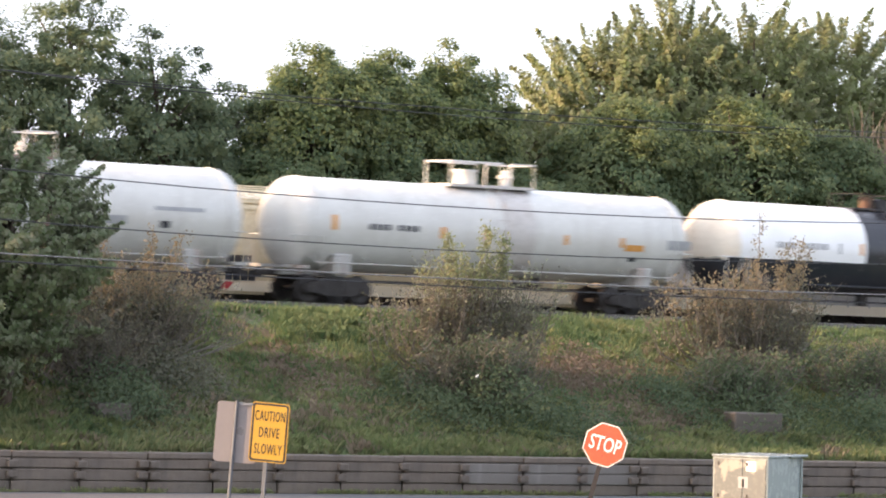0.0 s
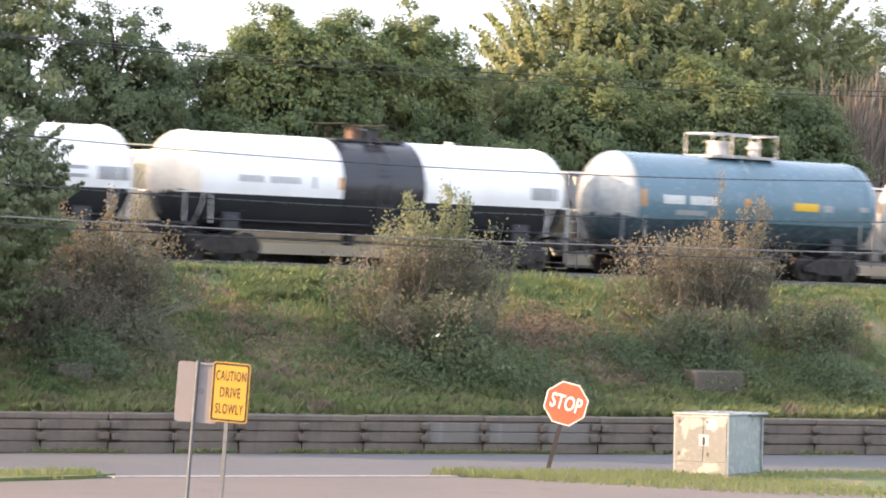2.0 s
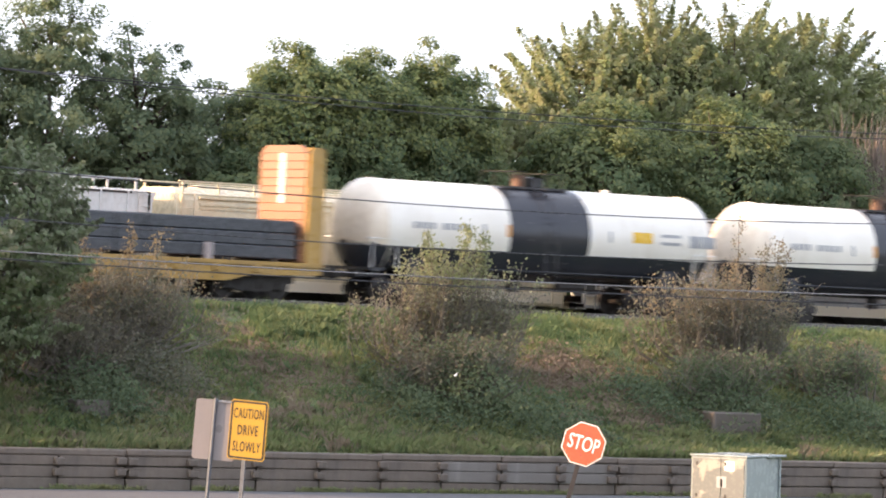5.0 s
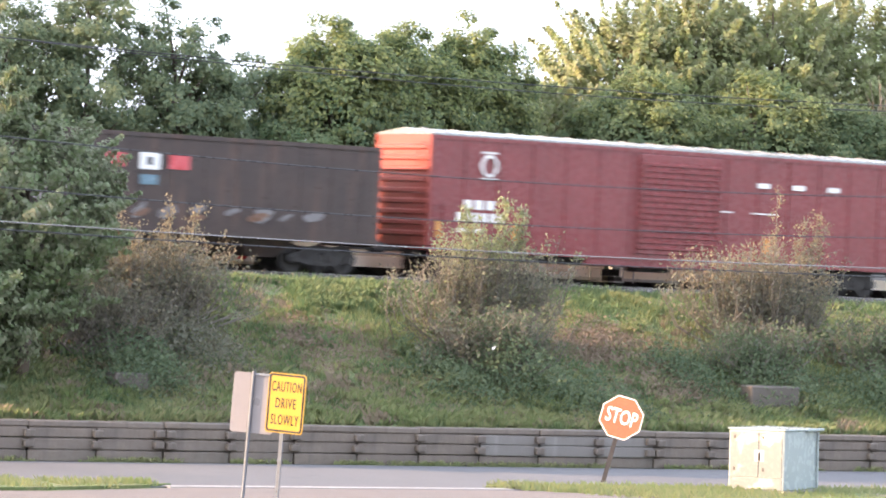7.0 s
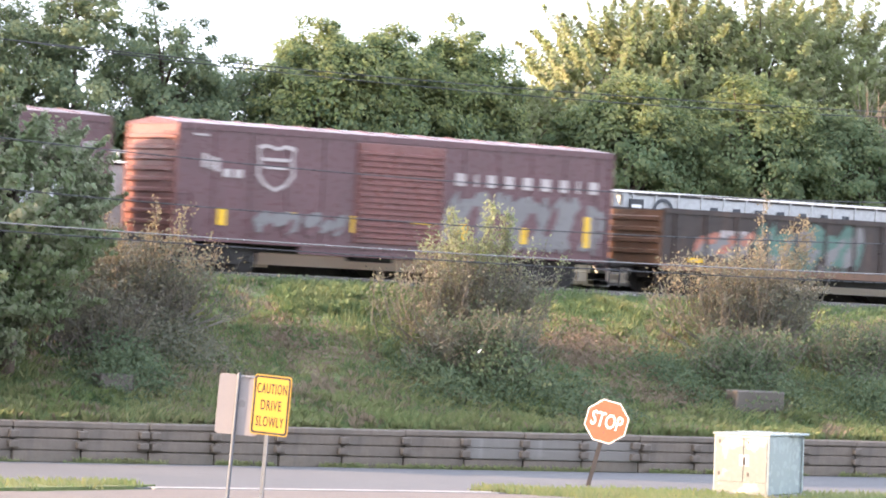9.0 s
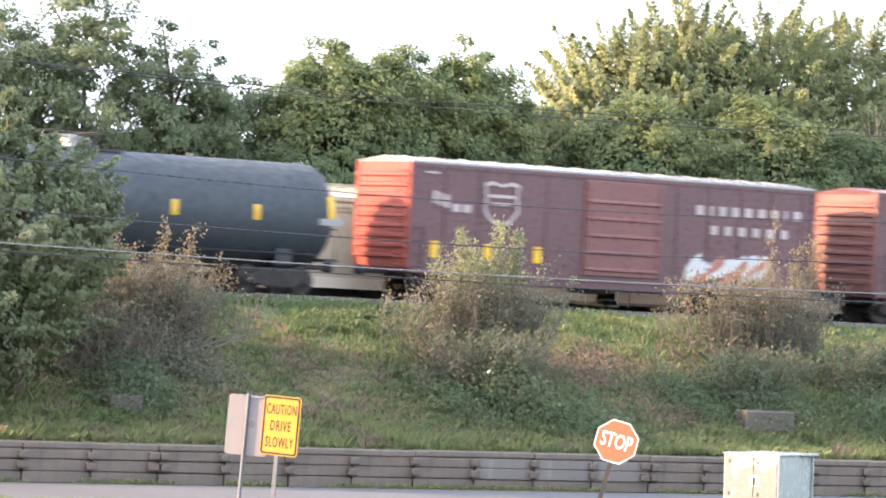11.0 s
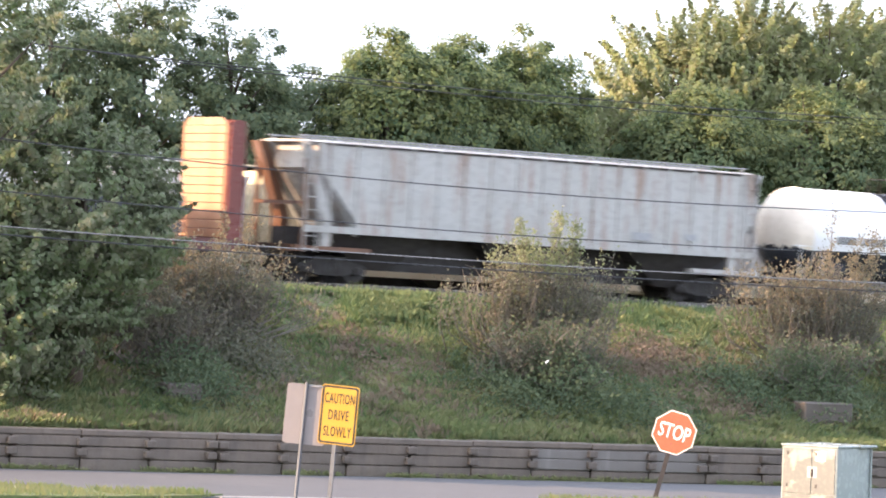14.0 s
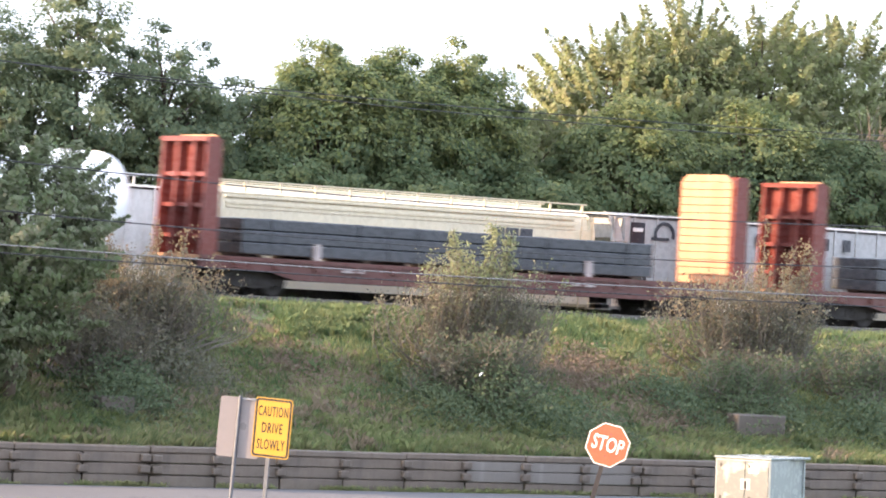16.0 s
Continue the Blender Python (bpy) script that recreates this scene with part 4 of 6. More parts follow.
def cabinet():
    """Two joined steel enclosures on a pad; the door side has sun patches painted on."""
    t = thing("utility_cabinet", pose(53.35, 72.3, 0.0, 0, -1.5, -65), "pale green steel utility cabinet with mottled doors", "utility cabinet")
    # local x along the door face, y back
    W, H = 1.55, 1.56
    part("pad", M().box(-0.05, W + 0.05, -0.05, 2.0, -0.1, 0.10, bev=0.02), STONE, t)
    part("body", M().box(0, W, 0, 1.08, 0.10, H, bev=0.02), CAB, t)
    part("body", M().box(0.06, W - 0.08, 1.15, 1.95, 0.10, H - 0.02, bev=0.02), CAB, t)
    part("lid", M().box(-0.03, W + 0.03, -0.03, 1.10, H, H + 0.05, bev=0.015), CAB, t)
    part("lid", M().box(0.0, W + 0.06, 1.105, 2.02, H - 0.01, H + 0.055, bev=0.015), CAB, t)
    for x0, x1 in ((0.05, 0.84), (0.855, W - 0.05)):
        d = part("door", M().box(x0, x1, -0.022, -0.001, 0.40, H - 0.05, bev=0.008), CAB_MOTTLED, t, "sun mottled steel door")
        for z in (0.55, H - 0.22):
            part("hinge", M().box(x0 + 0.1, x0 + 0.15, -0.034, -0.022, z, z + 0.09), IRON, d)
    part("lower_panel", M().box(0.05, W - 0.05, -0.018, -0.001, 0.13, 0.385, bev=0.008), CAB_MOTTLED, t)
    part("handle", M().box(0.84, 0.89, -0.06, -0.02, 0.82, 1.02, bev=0.012), IRON, t, "black door handle")
    part("worn_patch", M().box(0.73, 1.0, -0.0245, -0.0215, 0.80, 1.08), GREYMARK, t, "pale worn patch behind the handle")
    part("label_plate", M().box(0.95, 1.22, -0.027, -0.0215, H - 0.34, H - 0.10), SIGN_WHITE, t, "white notice")
    for y in (1.14, 1.88):
        part("corner_post", M().box(W - 0.055, W - 0.03, y - 0.03, y + 0.03, 0.12, H - 0.04), CAB, t)


cabinet()


def block(name, x0, x1, y, z0, z1, label):
    t = M().box(x0, x1, y - 0.3, y + 0.3, z0, z1, bev=0.04)
    tagged(part(name, t, BLOCK), label, "concrete block")


block("concrete_block", 61.25, 62.95, 82.4, 1.2, 2.24, "old weathered concrete block in the bank")
block("concrete_block", 41.2, 42.15, 82.4, 1.2, 2.12, "old weathered concrete block in the bank")
lt = M().add([(0, 0, 0), (0.10, 0.02, 0.02), (0.16, 0.0, 0.13), (0.06, 0.03, 0.10), (0.02, 0.05, 0.05), (0.12, 0.06, 0.08)], [(0, 1, 2, 3), (0, 3, 4), (3, 2, 5, 4), (0, 4, 5, 1), (1, 5, 2)])
o = tagged(part("litter", lt, MARK), "scrap of white paper caught in the weeds", "litter")
o.location = (52.35, 81.9, 3.02)
o.scale = (0.75, 0.75, 0.8)

# ---- rolling stock ----
SPEED = 21.276
TRAIN = []


def wheelset():
    m = M()
    m.tube([(0, -0.95, 0), (0, 0.95, 0)], 0.075, 8)
    for s in (-0.72, 0.72):
        m.tube([(0, s - 0.065, 0), (0, s - 0.055, 0), (0, s + 0.06, 0), (0, s + 0.065, 0)], [0.36, 0.42, 0.42, 0.36] if s > 0 else [0.36, 0.42, 0.42, 0.36], 22)
        m.tube([(0, s + (0.06 if s < 0 else -0.09), 0), (0, s + (0.09 if s < 0 else -0.06), 0)], 0.45, 22)
        m.tube([(0, s - 0.09, 0), (0, s + 0.09, 0)], 0.13, 12)
    return m.mesh("wheelset")


WHEELSET = wheelset()
WHEELSET.materials.append(IRON)


def sideframe():
    m = M()
    for s in (-1.0, 1.0):
        arch = [(-1.15, 0.36), (-0.98, 0.28), (-0.78, 0.34), (-0.5, 0.24), (0.5, 0.24), (0.78, 0.34), (0.98, 0.28), (1.15, 0.36), (1.15, 0.54), (0.75, 0.66), (0.42, 0.80), (-0.42, 0.80), (-0.75, 0.66), (-1.15, 0.54)]
        m.prism(arch, "y", s - 0.06, s + 0.06)
        for x in (-0.18, 0, 0.18):
            m.tube([(x, s * 1.03, 0.32), (x, s * 1.03, 0.62)], 0.075, 8)
        for x in (-0.88, 0.88):
            m.disc((x, s * 1.08, 0.42), 0.11, "y", 0.1, 10)
    m.box(-0.22, 0.22, -1.05, 1.05, 0.52, 0.78, bev=0.03)
    return m.mesh("bogie")


BOGIE = sideframe()
BOGIE.materials.append(IRON)
WHEELS = []


def bogie(car, x):
    b = part("bogie", BOGIE, IRON, car)
    b.location = (x, 0, 0)
    for s in (-0.88, 0.88):
        w = part("wheelset", WHEELSET, IRON, b)
        w.location = (s, 0, 0.42)
        WHEELS.append((w, s))


def coupler(car, x, s):
    m = M().box(min(x, x + s * 0.9), max(x, x + s * 0.9), -0.09, 0.09, 0.78, 0.96, bev=0.03)
    m.box(min(x + s * 0.7, x + s * 0.98), max(x + s * 0.7, x + s * 0.98), -0.2, 0.16, 0.72, 1.02, bev=0.06)
    part("coupler", m, IRON, car)


def car_base(name, u0, u1, label, category, group="", track=True):
    """A car between u0 (rear) and u1 (front), where the train stands at 0 s; its own x runs from its middle."""
    c = (u0 + u1) / 2
    t = thing(name, pose(c, TRACK_Y, RAIL) if track else pose(c, TRACK2_Y, RAIL2), label, category, group)
    if track:
        TRAIN.append((t, c))
    return t, (u1 - u0) / 2


def bars(m, x0, z0, widths, h, y, gap=0.06, tilt=0.0):
    """A word drawn as plain blocks."""
    x = x0
    for w in widths:
        m.box(x, x + w, y - 0.012, y + 0.002, z0 + tilt * (x - x0), z0 + h + tilt * (x - x0))
        x += w + gap
    return m


def ladder(car, x, y, z0, z1, mat, w=0.42, along="x"):
    m = M()
    for s in (0, w):
        if along == "x":
            m.box(x + s - 0.018, x + s + 0.018, y - 0.05, y - 0.015, z0, z1)
        else:
            m.box(x - 0.05, x - 0.015, y + s - 0.018, y + s + 0.018, z0, z1)
    k = int((z1 - z0) / 0.36)
    for i in range(k + 1):
        z = z0 + 0.08 + i * (z1 - z0 - 0.16) / max(k, 1)
        if along == "x":
            m.tube([(x, y - 0.05, z), (x + w, y - 0.05, z)], 0.014, 5)
        else:
            m.tube([(x - 0.05, y, z), (x - 0.05, y + w, z)], 0.014, 5)
    return part("ladder", m, mat, car)


def tank_profile(L, R):
    """Half length L, radius R: knuckle and dished head."""
    pts = []
    head = R * 0.52
    for i in range(13):
        a = radians(90 * i / 12)
        pts.append((-L + head - head * math.cos(a) ** 1.0, R * math.sin(a) ** 0.88))
    return pts + [(-x, r) for x, r in reversed(pts)]


def tank_faces(L, R, cz, cuts):
    """Lathe about x with extra rings at the cuts; yields faces as (mid x, mid z, verts)."""
    pr = tank_profile(L, R)
    inner = sorted(set([c for c in cuts if abs(c) < L - R * 0.58] + list(np.linspace(-L + R * 0.58, L - R * 0.58, 9)[1:-1])))
    half = len(pr) // 2
    pr = pr[:half] + [(x, R) for x in inner] + pr[half:]
    N = 48
    for (xa, ra), (xb, rb) in zip(pr, pr[1:]):
        if abs(xa - xb) < 1e-6 and abs(ra - rb) < 1e-6:
            continue
        for k in range(N):
            a, b = 2 * math.pi * k / N, 2 * math.pi * (k + 1) / N
            vs = [(xa, ra * math.cos(a), cz + ra * math.sin(a)), (xb, rb * math.cos(a), cz + rb * math.sin(a)),
                  (xb, rb * math.cos(b), cz + rb * math.sin(b)), (xa, ra * math.cos(b), cz + ra * math.sin(b))]
            yield (xa + xb) / 2, cz + (ra + rb) / 2 * math.sin((a + b) / 2), vs


def tank_car(u0, u1, R, cz, label, shell, band=None, band_half=1.45, belly=None, cut=None, top="dome", rail=BLACK, decals=(), stripes=(), hang=WHITE, orange=False, stain=RUST, head=None, plat=1.0):
    t, L = car_base("tank_car", u0, u1, label, "tank car", "tank cars of the train")
    zones = {"shell": (M(), shell), "shell ": (M(), shell), "band": (M(), band), "belly": (M(), belly)}
    cuts = [-band_half, band_half] if band else []
    for s0, s1 in stripes:
        cuts += [s0, s1]
    zones["stain"] = (M(), stain)
    zones["head"] = (M(), head)
    for x, z, vs in tank_faces(L, R, cz, cuts):
        # Only the rear head, which faces the sun, gets its own colour.
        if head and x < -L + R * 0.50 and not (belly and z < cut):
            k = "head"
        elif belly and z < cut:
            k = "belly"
        elif band and abs(x) < band_half:
            k = "band"
        elif any(a < x < b for a, b in stripes):
            k = "stain"
        else:
            k = "shell" if x < 0 or not band else "shell "
        m = zones[k][0]
        m.add(vs, [(0, 1, 2, 3)])
    for k, (m, mat) in zones.items():
        if m.v:
            me = bpy.data.meshes.new(k)
            me.from_pydata(m.v, [], m.f)
            bm = bmesh.new()
            bm.from_mesh(me)
            bmesh.ops.remove_doubles(bm, verts=bm.verts, dist=0.002)
            bmesh.ops.recalc_face_normals(bm, faces=bm.faces)
            if sum(f.normal.dot(Vector((0, f.calc_center_median().y, f.calc_center_median().z - cz))) for f in bm.faces) < 0:
                bmesh.ops.reverse_faces(bm, faces=bm.faces)
            bm.to_mesh(me)
            bm.free()
            me.shade_smooth()
            part(k.strip(), me, mat, t)

    def patch(name, x0, x1, z0, z1, mat):
        m = M()
        n = 5
        vs = []
        for i in range(n + 1):
            z = z0 + (z1 - z0) * i / n
            y = -math.sqrt(max(R * R - (z - cz) ** 2, 0.01)) - 0.008
            vs += [(x0, y, z), (x1, y, z)]
        m.add(vs, [(2 * i, 2 * i + 1, 2 * i + 3, 2 * i + 2) for i in range(n)])
        part(name, m, mat, t)

    for d in decals:
        nm, x0, x1, z0, z1, mat = d
        if nm == "lettering":
            k = max(3, int((x1 - x0) / 0.2))
            w = (x1 - x0) / k
            for i in range(k):
                if i != 4:
                    patch("letter_bar", x0 + i * w, x0 + (i + 0.72) * w, z0, z1, mat)
        else:
            patch(nm, x0, x1, z0, z1, mat)
    # running gear and underframe
    for s in (-1, 1):
        bogie(t, s * (L - 1.9))
        coupler(t, s * (L - 0.55), s)
        part("bolster", M().box(s * (L - 1.9) - 0.3, s * (L - 1.9) + 0.3, -1.25, 1.25, 0.84, cz - R * 0.62, bev=0.05), rail, t)
        m = M().box(min(s * (L - 2.6), s * (L - 0.3)), max(s * (L - 2.6), s * (L - 0.3)), -0.3, 0.3, 0.80, 1.12, bev=0.03)
        m.box(min(s * (L - 0.62), s * (L - 0.18)), max(s * (L - 0.62), s * (L - 0.18)), -1.45, 1.45, 1.02, 1.12)
        part("end_sill", m, rail, t)
        h = M().tube([(s * (L - 0.25), -1.4, 1.1), (s * (L - 0.25), -1.4, 2.0), (s * (L - 0.25), 1.4, 2.0), (s * (L - 0.25), 1.4, 1.1)], 0.022, 6)
        h.tube([(s * (L - 1.1), -1.42, 1.1), (s * (L - 1.1), -1.42, 2.0), (s * (L - 0.25), -1.4, 2.0)], 0.022, 6)
        part("end_handrail", h, hang if hang is not None else rail, t)
        part("jacket_seam", M().tube([(s * (L - R * 0.60), R * 1.008 * math.cos(a), cz + R * 1.008 * math.sin(a)) for a in np.linspace(0.05, math.pi * 2, 40)], 0.018, 4), shell, t)
    g = M().tube([(-L + 0.9, -1.42, 1.22), (L - 0.9, -1.42, 1.22)], 0.026, 6)
    for x in np.linspace(-L + 0.9, L - 0.9, 8):
        g.tube([(x, -1.42, 1.22), (x, -R * 0.72, cz - R * 0.66)], 0.02, 5)
    part("side_handrail", g, rail, t)
    # brake gear and outlet under the belly
    u = M().tube([(-0.35, 0, cz - R - 0.32), (-0.35, 0, cz - R + 0.2)], 0.2, 12)
    u.tube([(1.0, -0.4, cz - R - 0.08), (2.1, -0.4, cz - R - 0.08)], 0.14, 10)
    u.tube([(-L + 2.8, 0.3, 0.72), (L - 2.8, 0.3, 0.72)], 0.03, 5)
    part("outlet", u, IRON, t)
    # ladder at mid car
    zt = cz + R
    lad = M()
    for x in (-0.22, 0.22):
        lad.tube([(x, -R - 0.06, 1.1), (x, -R - 0.06, cz), (x, -R * 0.80, cz + R * 0.68), (x, -0.7, zt + 0.05)], 0.02, 5)
    for i in range(7):
        z = 1.25 + i * 0.3
        lad.tube([(-0.22, -R - 0.06, z), (0.22, -R - 0.06, z)], 0.014, 4)
    part("ladder", lad, band if band else (stain if stripes else shell), t)
    if top == "platform":
        p = part("platform", M().box(-1.75 * plat, 1.75 * plat, -0.75, 0.75, zt - 0.05, zt + 0.04), stain if stripes else GREY, t)
        for x0, x1, y in ((-1.72 * plat, 0.35 * plat, -0.72), (-1.72 * plat, 0.35 * plat, 0.72), (0.75 * plat, 1.72 * plat, -0.72), (0.75 * plat, 1.72 * plat, 0.72)):
            part("railing", M().tube([(x0, y, zt), (x0, y, zt + 0.72), (x1, y, zt + 0.72), (x1, y, zt)], 0.035, 6), hang, p)
        for x in (-1.72 * plat, 1.72 * plat):
            part("railing", M().tube([(x, -0.72, zt + 0.72), (x, 0.72, zt + 0.72)], 0.035, 6), hang, p)
        m = M().tube([(-0.55, 0, zt - 0.1), (-0.55, 0, zt + 0.42)], 0.34, 16)
        m.tube([(-0.55, 0, zt + 0.42), (-0.55, 0, zt + 0.5)], 0.40, 16)
        part("manway", m, hang, p)
        part("valve", M().tube([(1.0, 0.1, zt), (1.0, 0.1, zt + 0.55)], 0.15, 10).tube([(1.0, 0.1, zt + 0.3), (1.0, 0.1, zt + 0.4)], 0.24, 10), hang, p)
    else:
        p = part("platform", M().box(-1.2, 1.2, -0.5, 0.5, zt - 0.05, zt + 0.012), band or rail, t)
        # Orange manway: low sun on the fitting is put into its colour.
        part("manway", M().tube([(-0.35, 0, zt - 0.1), (-0.35, 0, zt + 0.36)], 0.20, 14).tube([(-0.35, 0, zt + 0.3), (-0.35, 0, zt + 0.38)], 0.25, 14), RUST_SUN if orange else DULL, p)
        m = M().box(-1.2, -0.65, -0.9, 0.9, zt + 0.46, zt + 0.475).box(0.05, 0.75, -0.9, 0.9, zt + 0.44, zt + 0.455)
        for x in (-1.15, -0.7, 0.1, 0.7):
            for y in (-0.85, 0.85):
                m.tube([(x, y, zt - 0.1), (x, y, zt + 0.46)], 0.02, 4)
        part("grating", m, IRON, p)
        part("valve", M().box(0.0, 0.45, -0.25, 0.25, zt, zt + 0.34, bev=0.04), band or rail, p)
        part("small_valve", M().tube([(L * 0.45, 0, zt - 0.05), (L * 0.45, 0, zt + 0.09)], 0.12, 10), shell, t)
    return t


BW = "white tank car with black centre band and underbelly"
bw_marks = (("lettering", -5.0, -2.9, 2.36, 2.56, GREYMARK), ("panel", 3.1, 3.85, 2.28, 2.62, YELLOW), ("panel", 4.2, 4.95, 2.50, 2.60, GREYMARK), ("panel", 4.2, 4.95, 2.26, 2.36, GREYMARK),
            ("panel", 5.3, 6.3, 2.22, 2.60, GREYMARK), ("marker", -1.62, -1.47, 2.25, 2.62, ORANGE), ("marker", 1.47, 1.60, 2.25, 2.62, MARK), ("marker", 2.2, 2.3, 2.25, 2.6, GREYMARK), ("marker", -2.5, -2.4, 2.25, 2.6, GREYMARK))
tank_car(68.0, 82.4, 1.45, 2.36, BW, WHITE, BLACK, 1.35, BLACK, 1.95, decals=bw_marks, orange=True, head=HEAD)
tank_car(52.35, 67.1, 1.40, 2.37, "dull white tank car with grey stained middle", DULL, top="platform", plat=0.88, rail=GREY, hang=DULL, stripes=((0.1, 1.25),), stain=STAIN,
         decals=(("lettering", -4.7, -2.9, 2.26, 2.44, DARKMARK), ("marker", -6.0, -5.8, 2.2, 2.65, ORANGE), ("marker", -2.2, -2.0, 2.1, 2.45, ORANGE), ("panel", 4.6, 5.3, 2.0, 2.2, ORANGE), ("panel", 4.8, 5.1, 1.68, 1.82, DARKMARK),
                 ("panel", 6.2, 7.1, 2.1, 2.4, GREYMARK), ("marker", -0.6, -0.45, 2.1, 2.45, ORANGE), ("marker", 2.3, 2.45, 2.1, 2.4, ORANGE), ("marker", 4.4, 4.55, 2.1, 2.4, ORANGE)))
tank_car(35.3, 51.1, 1.48, 2.36, "white tank car with rust brown vertical stains", DULL, top="platform", rail=GREY, hang=DULL, stripes=((-0.42, -0.05), (1.02, 1.42)),
         decals=(("lettering", -5.2, -3.1, 2.35, 2.6, GREYMARK), ("panel", 2.9, 3.7, 2.05, 2.3, GREYMARK), ("panel", 4.8, 5.1, 2.0, 2.2, DARKMARK), ("panel", 4.6, 6.2, 2.5, 2.62, GREYMARK), ("marker", 1.9, 2.05, 2.05, 2.5, GREYMARK),
                 ("marker", -0.98, -0.8, 2.2, 2.6, DULL), ("marker", -6.3, -6.15, 2.3, 2.8, GREYMARK)))
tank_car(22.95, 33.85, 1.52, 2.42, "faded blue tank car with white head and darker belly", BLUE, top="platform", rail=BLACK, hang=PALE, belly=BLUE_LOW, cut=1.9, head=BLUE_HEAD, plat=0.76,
         decals=(("lettering", -3.7, -1.6, 2.32, 2.60, MARK), ("panel", -3.2, -2.0, 1.98, 2.14, GREYMARK), ("panel", 1.5, 2.5, 2.28, 2.54, YELLOW), ("panel", 2.7, 3.1, 2.28, 2.50, GREYMARK), ("marker", -0.5, -0.3, 2.35, 2.6, ORANGE),
                 ("panel", 4.2, 4.6, 2.34, 2.5, GREYMARK), ("marker", -4.6, -4.4, 2.2, 2.75, ORANGE), ("marker", 5.0, 5.15, 2.3, 2.7, ORANGE)))
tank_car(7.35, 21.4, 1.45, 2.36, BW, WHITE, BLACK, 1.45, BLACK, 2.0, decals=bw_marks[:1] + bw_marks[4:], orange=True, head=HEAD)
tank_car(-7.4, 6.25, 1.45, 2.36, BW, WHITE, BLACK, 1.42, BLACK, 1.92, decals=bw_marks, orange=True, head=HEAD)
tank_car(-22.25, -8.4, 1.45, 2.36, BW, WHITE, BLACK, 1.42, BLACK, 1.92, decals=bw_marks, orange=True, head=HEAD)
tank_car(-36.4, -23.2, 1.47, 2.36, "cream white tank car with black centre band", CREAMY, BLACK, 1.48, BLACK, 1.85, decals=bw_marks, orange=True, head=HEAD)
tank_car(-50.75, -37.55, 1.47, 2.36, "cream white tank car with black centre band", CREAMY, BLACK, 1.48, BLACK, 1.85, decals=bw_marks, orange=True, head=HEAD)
tank_car(-196.6, -180.35, 1.55, 2.36, "long weathered black tank car with yellow marks", SLATE, top="dome", rail=BLACK, hang=BLACK,
         decals=[("marker", x - 0.1, x + 0.1, 2.15, 2.6 + (0.35 if abs(x) > 7 else 0), YELLOW) for x in (-7.55, -4.2, -0.9, 2.4, 5.1, 7.6)]
         + [("lettering", -6.0, -4.0, 2.1, 2.3, GREYMARK), ("panel", -3.0, -2.0, 1.6, 1.85, GRAF_TEAL), ("panel", 7.2, 8.0, 2.1, 2.3, GREYMARK)])
tank_car(-229.8, -218.45, 1.45, 2.42, "white tank car with wide black centre band", WHITE, BLACK, 1.85, BLACK, 1.95, top="dome", rail=BLACK, head=HEAD,
         decals=(("lettering", -4.0, -2.0, 2.12, 2.36, DARKMARK), ("panel", 2.5, 3.1, 2.1, 2.4, YELLOW), ("panel", 3.6, 4.9, 2.05, 2.4, GREYMARK), ("panel", 0.7, 0.9, 2.2, 2.7, YELLOW), ("panel", 0.6, 1.2, 2.95, 3.05, MARK)))
tank_car(-307.5, -293.2, 1.5, 2.42, "white tank car coupled to the last flatcar", WHITE, head=HEAD, top="platform", rail=GREY, hang=WHITE, decals=(("lettering", -4.6, -2.6, 2.3, 2.5, GREYMARK),))


def graffiti(car, name, x0, x1, z0, z1, y, mats, seed, label="", step=0.28):
    """Overlapping rounded strokes sprayed on a side, in two colours."""
    r = random.Random(seed)
    for j, mat in enumerate(mats):
        m = M()
        n = int((x1 - x0) / (step * 1.5 if j else step))
        for i in range(n):
            cx = x0 + (i + 0.5) * (x1 - x0) / n + r.uniform(-0.1, 0.1)
            w, h = r.uniform(0.12, 0.34) * (0.75 if j else 1.1), (z1 - z0) * r.uniform(0.5, 1.0) * (0.6 if j else 1)
            cz = r.uniform(z0 + h / 2, max(z0 + h / 2 + 0.01, z1 - h / 2))
            poly = [(cx + w * math.cos(a) * (1 + r.uniform(-0.35, 0.35)) + 0.15 * math.sin(a), cz + h / 2 * math.sin(a) * (1 + r.uniform(-0.25, 0.15))) for a in np.linspace(0, 2 * math.pi, 11)[:-1]]
            m.prism(poly, "y", y - 0.006 - 0.004 * j - 0.0006 * (i % 5), y + 0.001)
        parts("graffiti_stroke", m, mat, car, label)


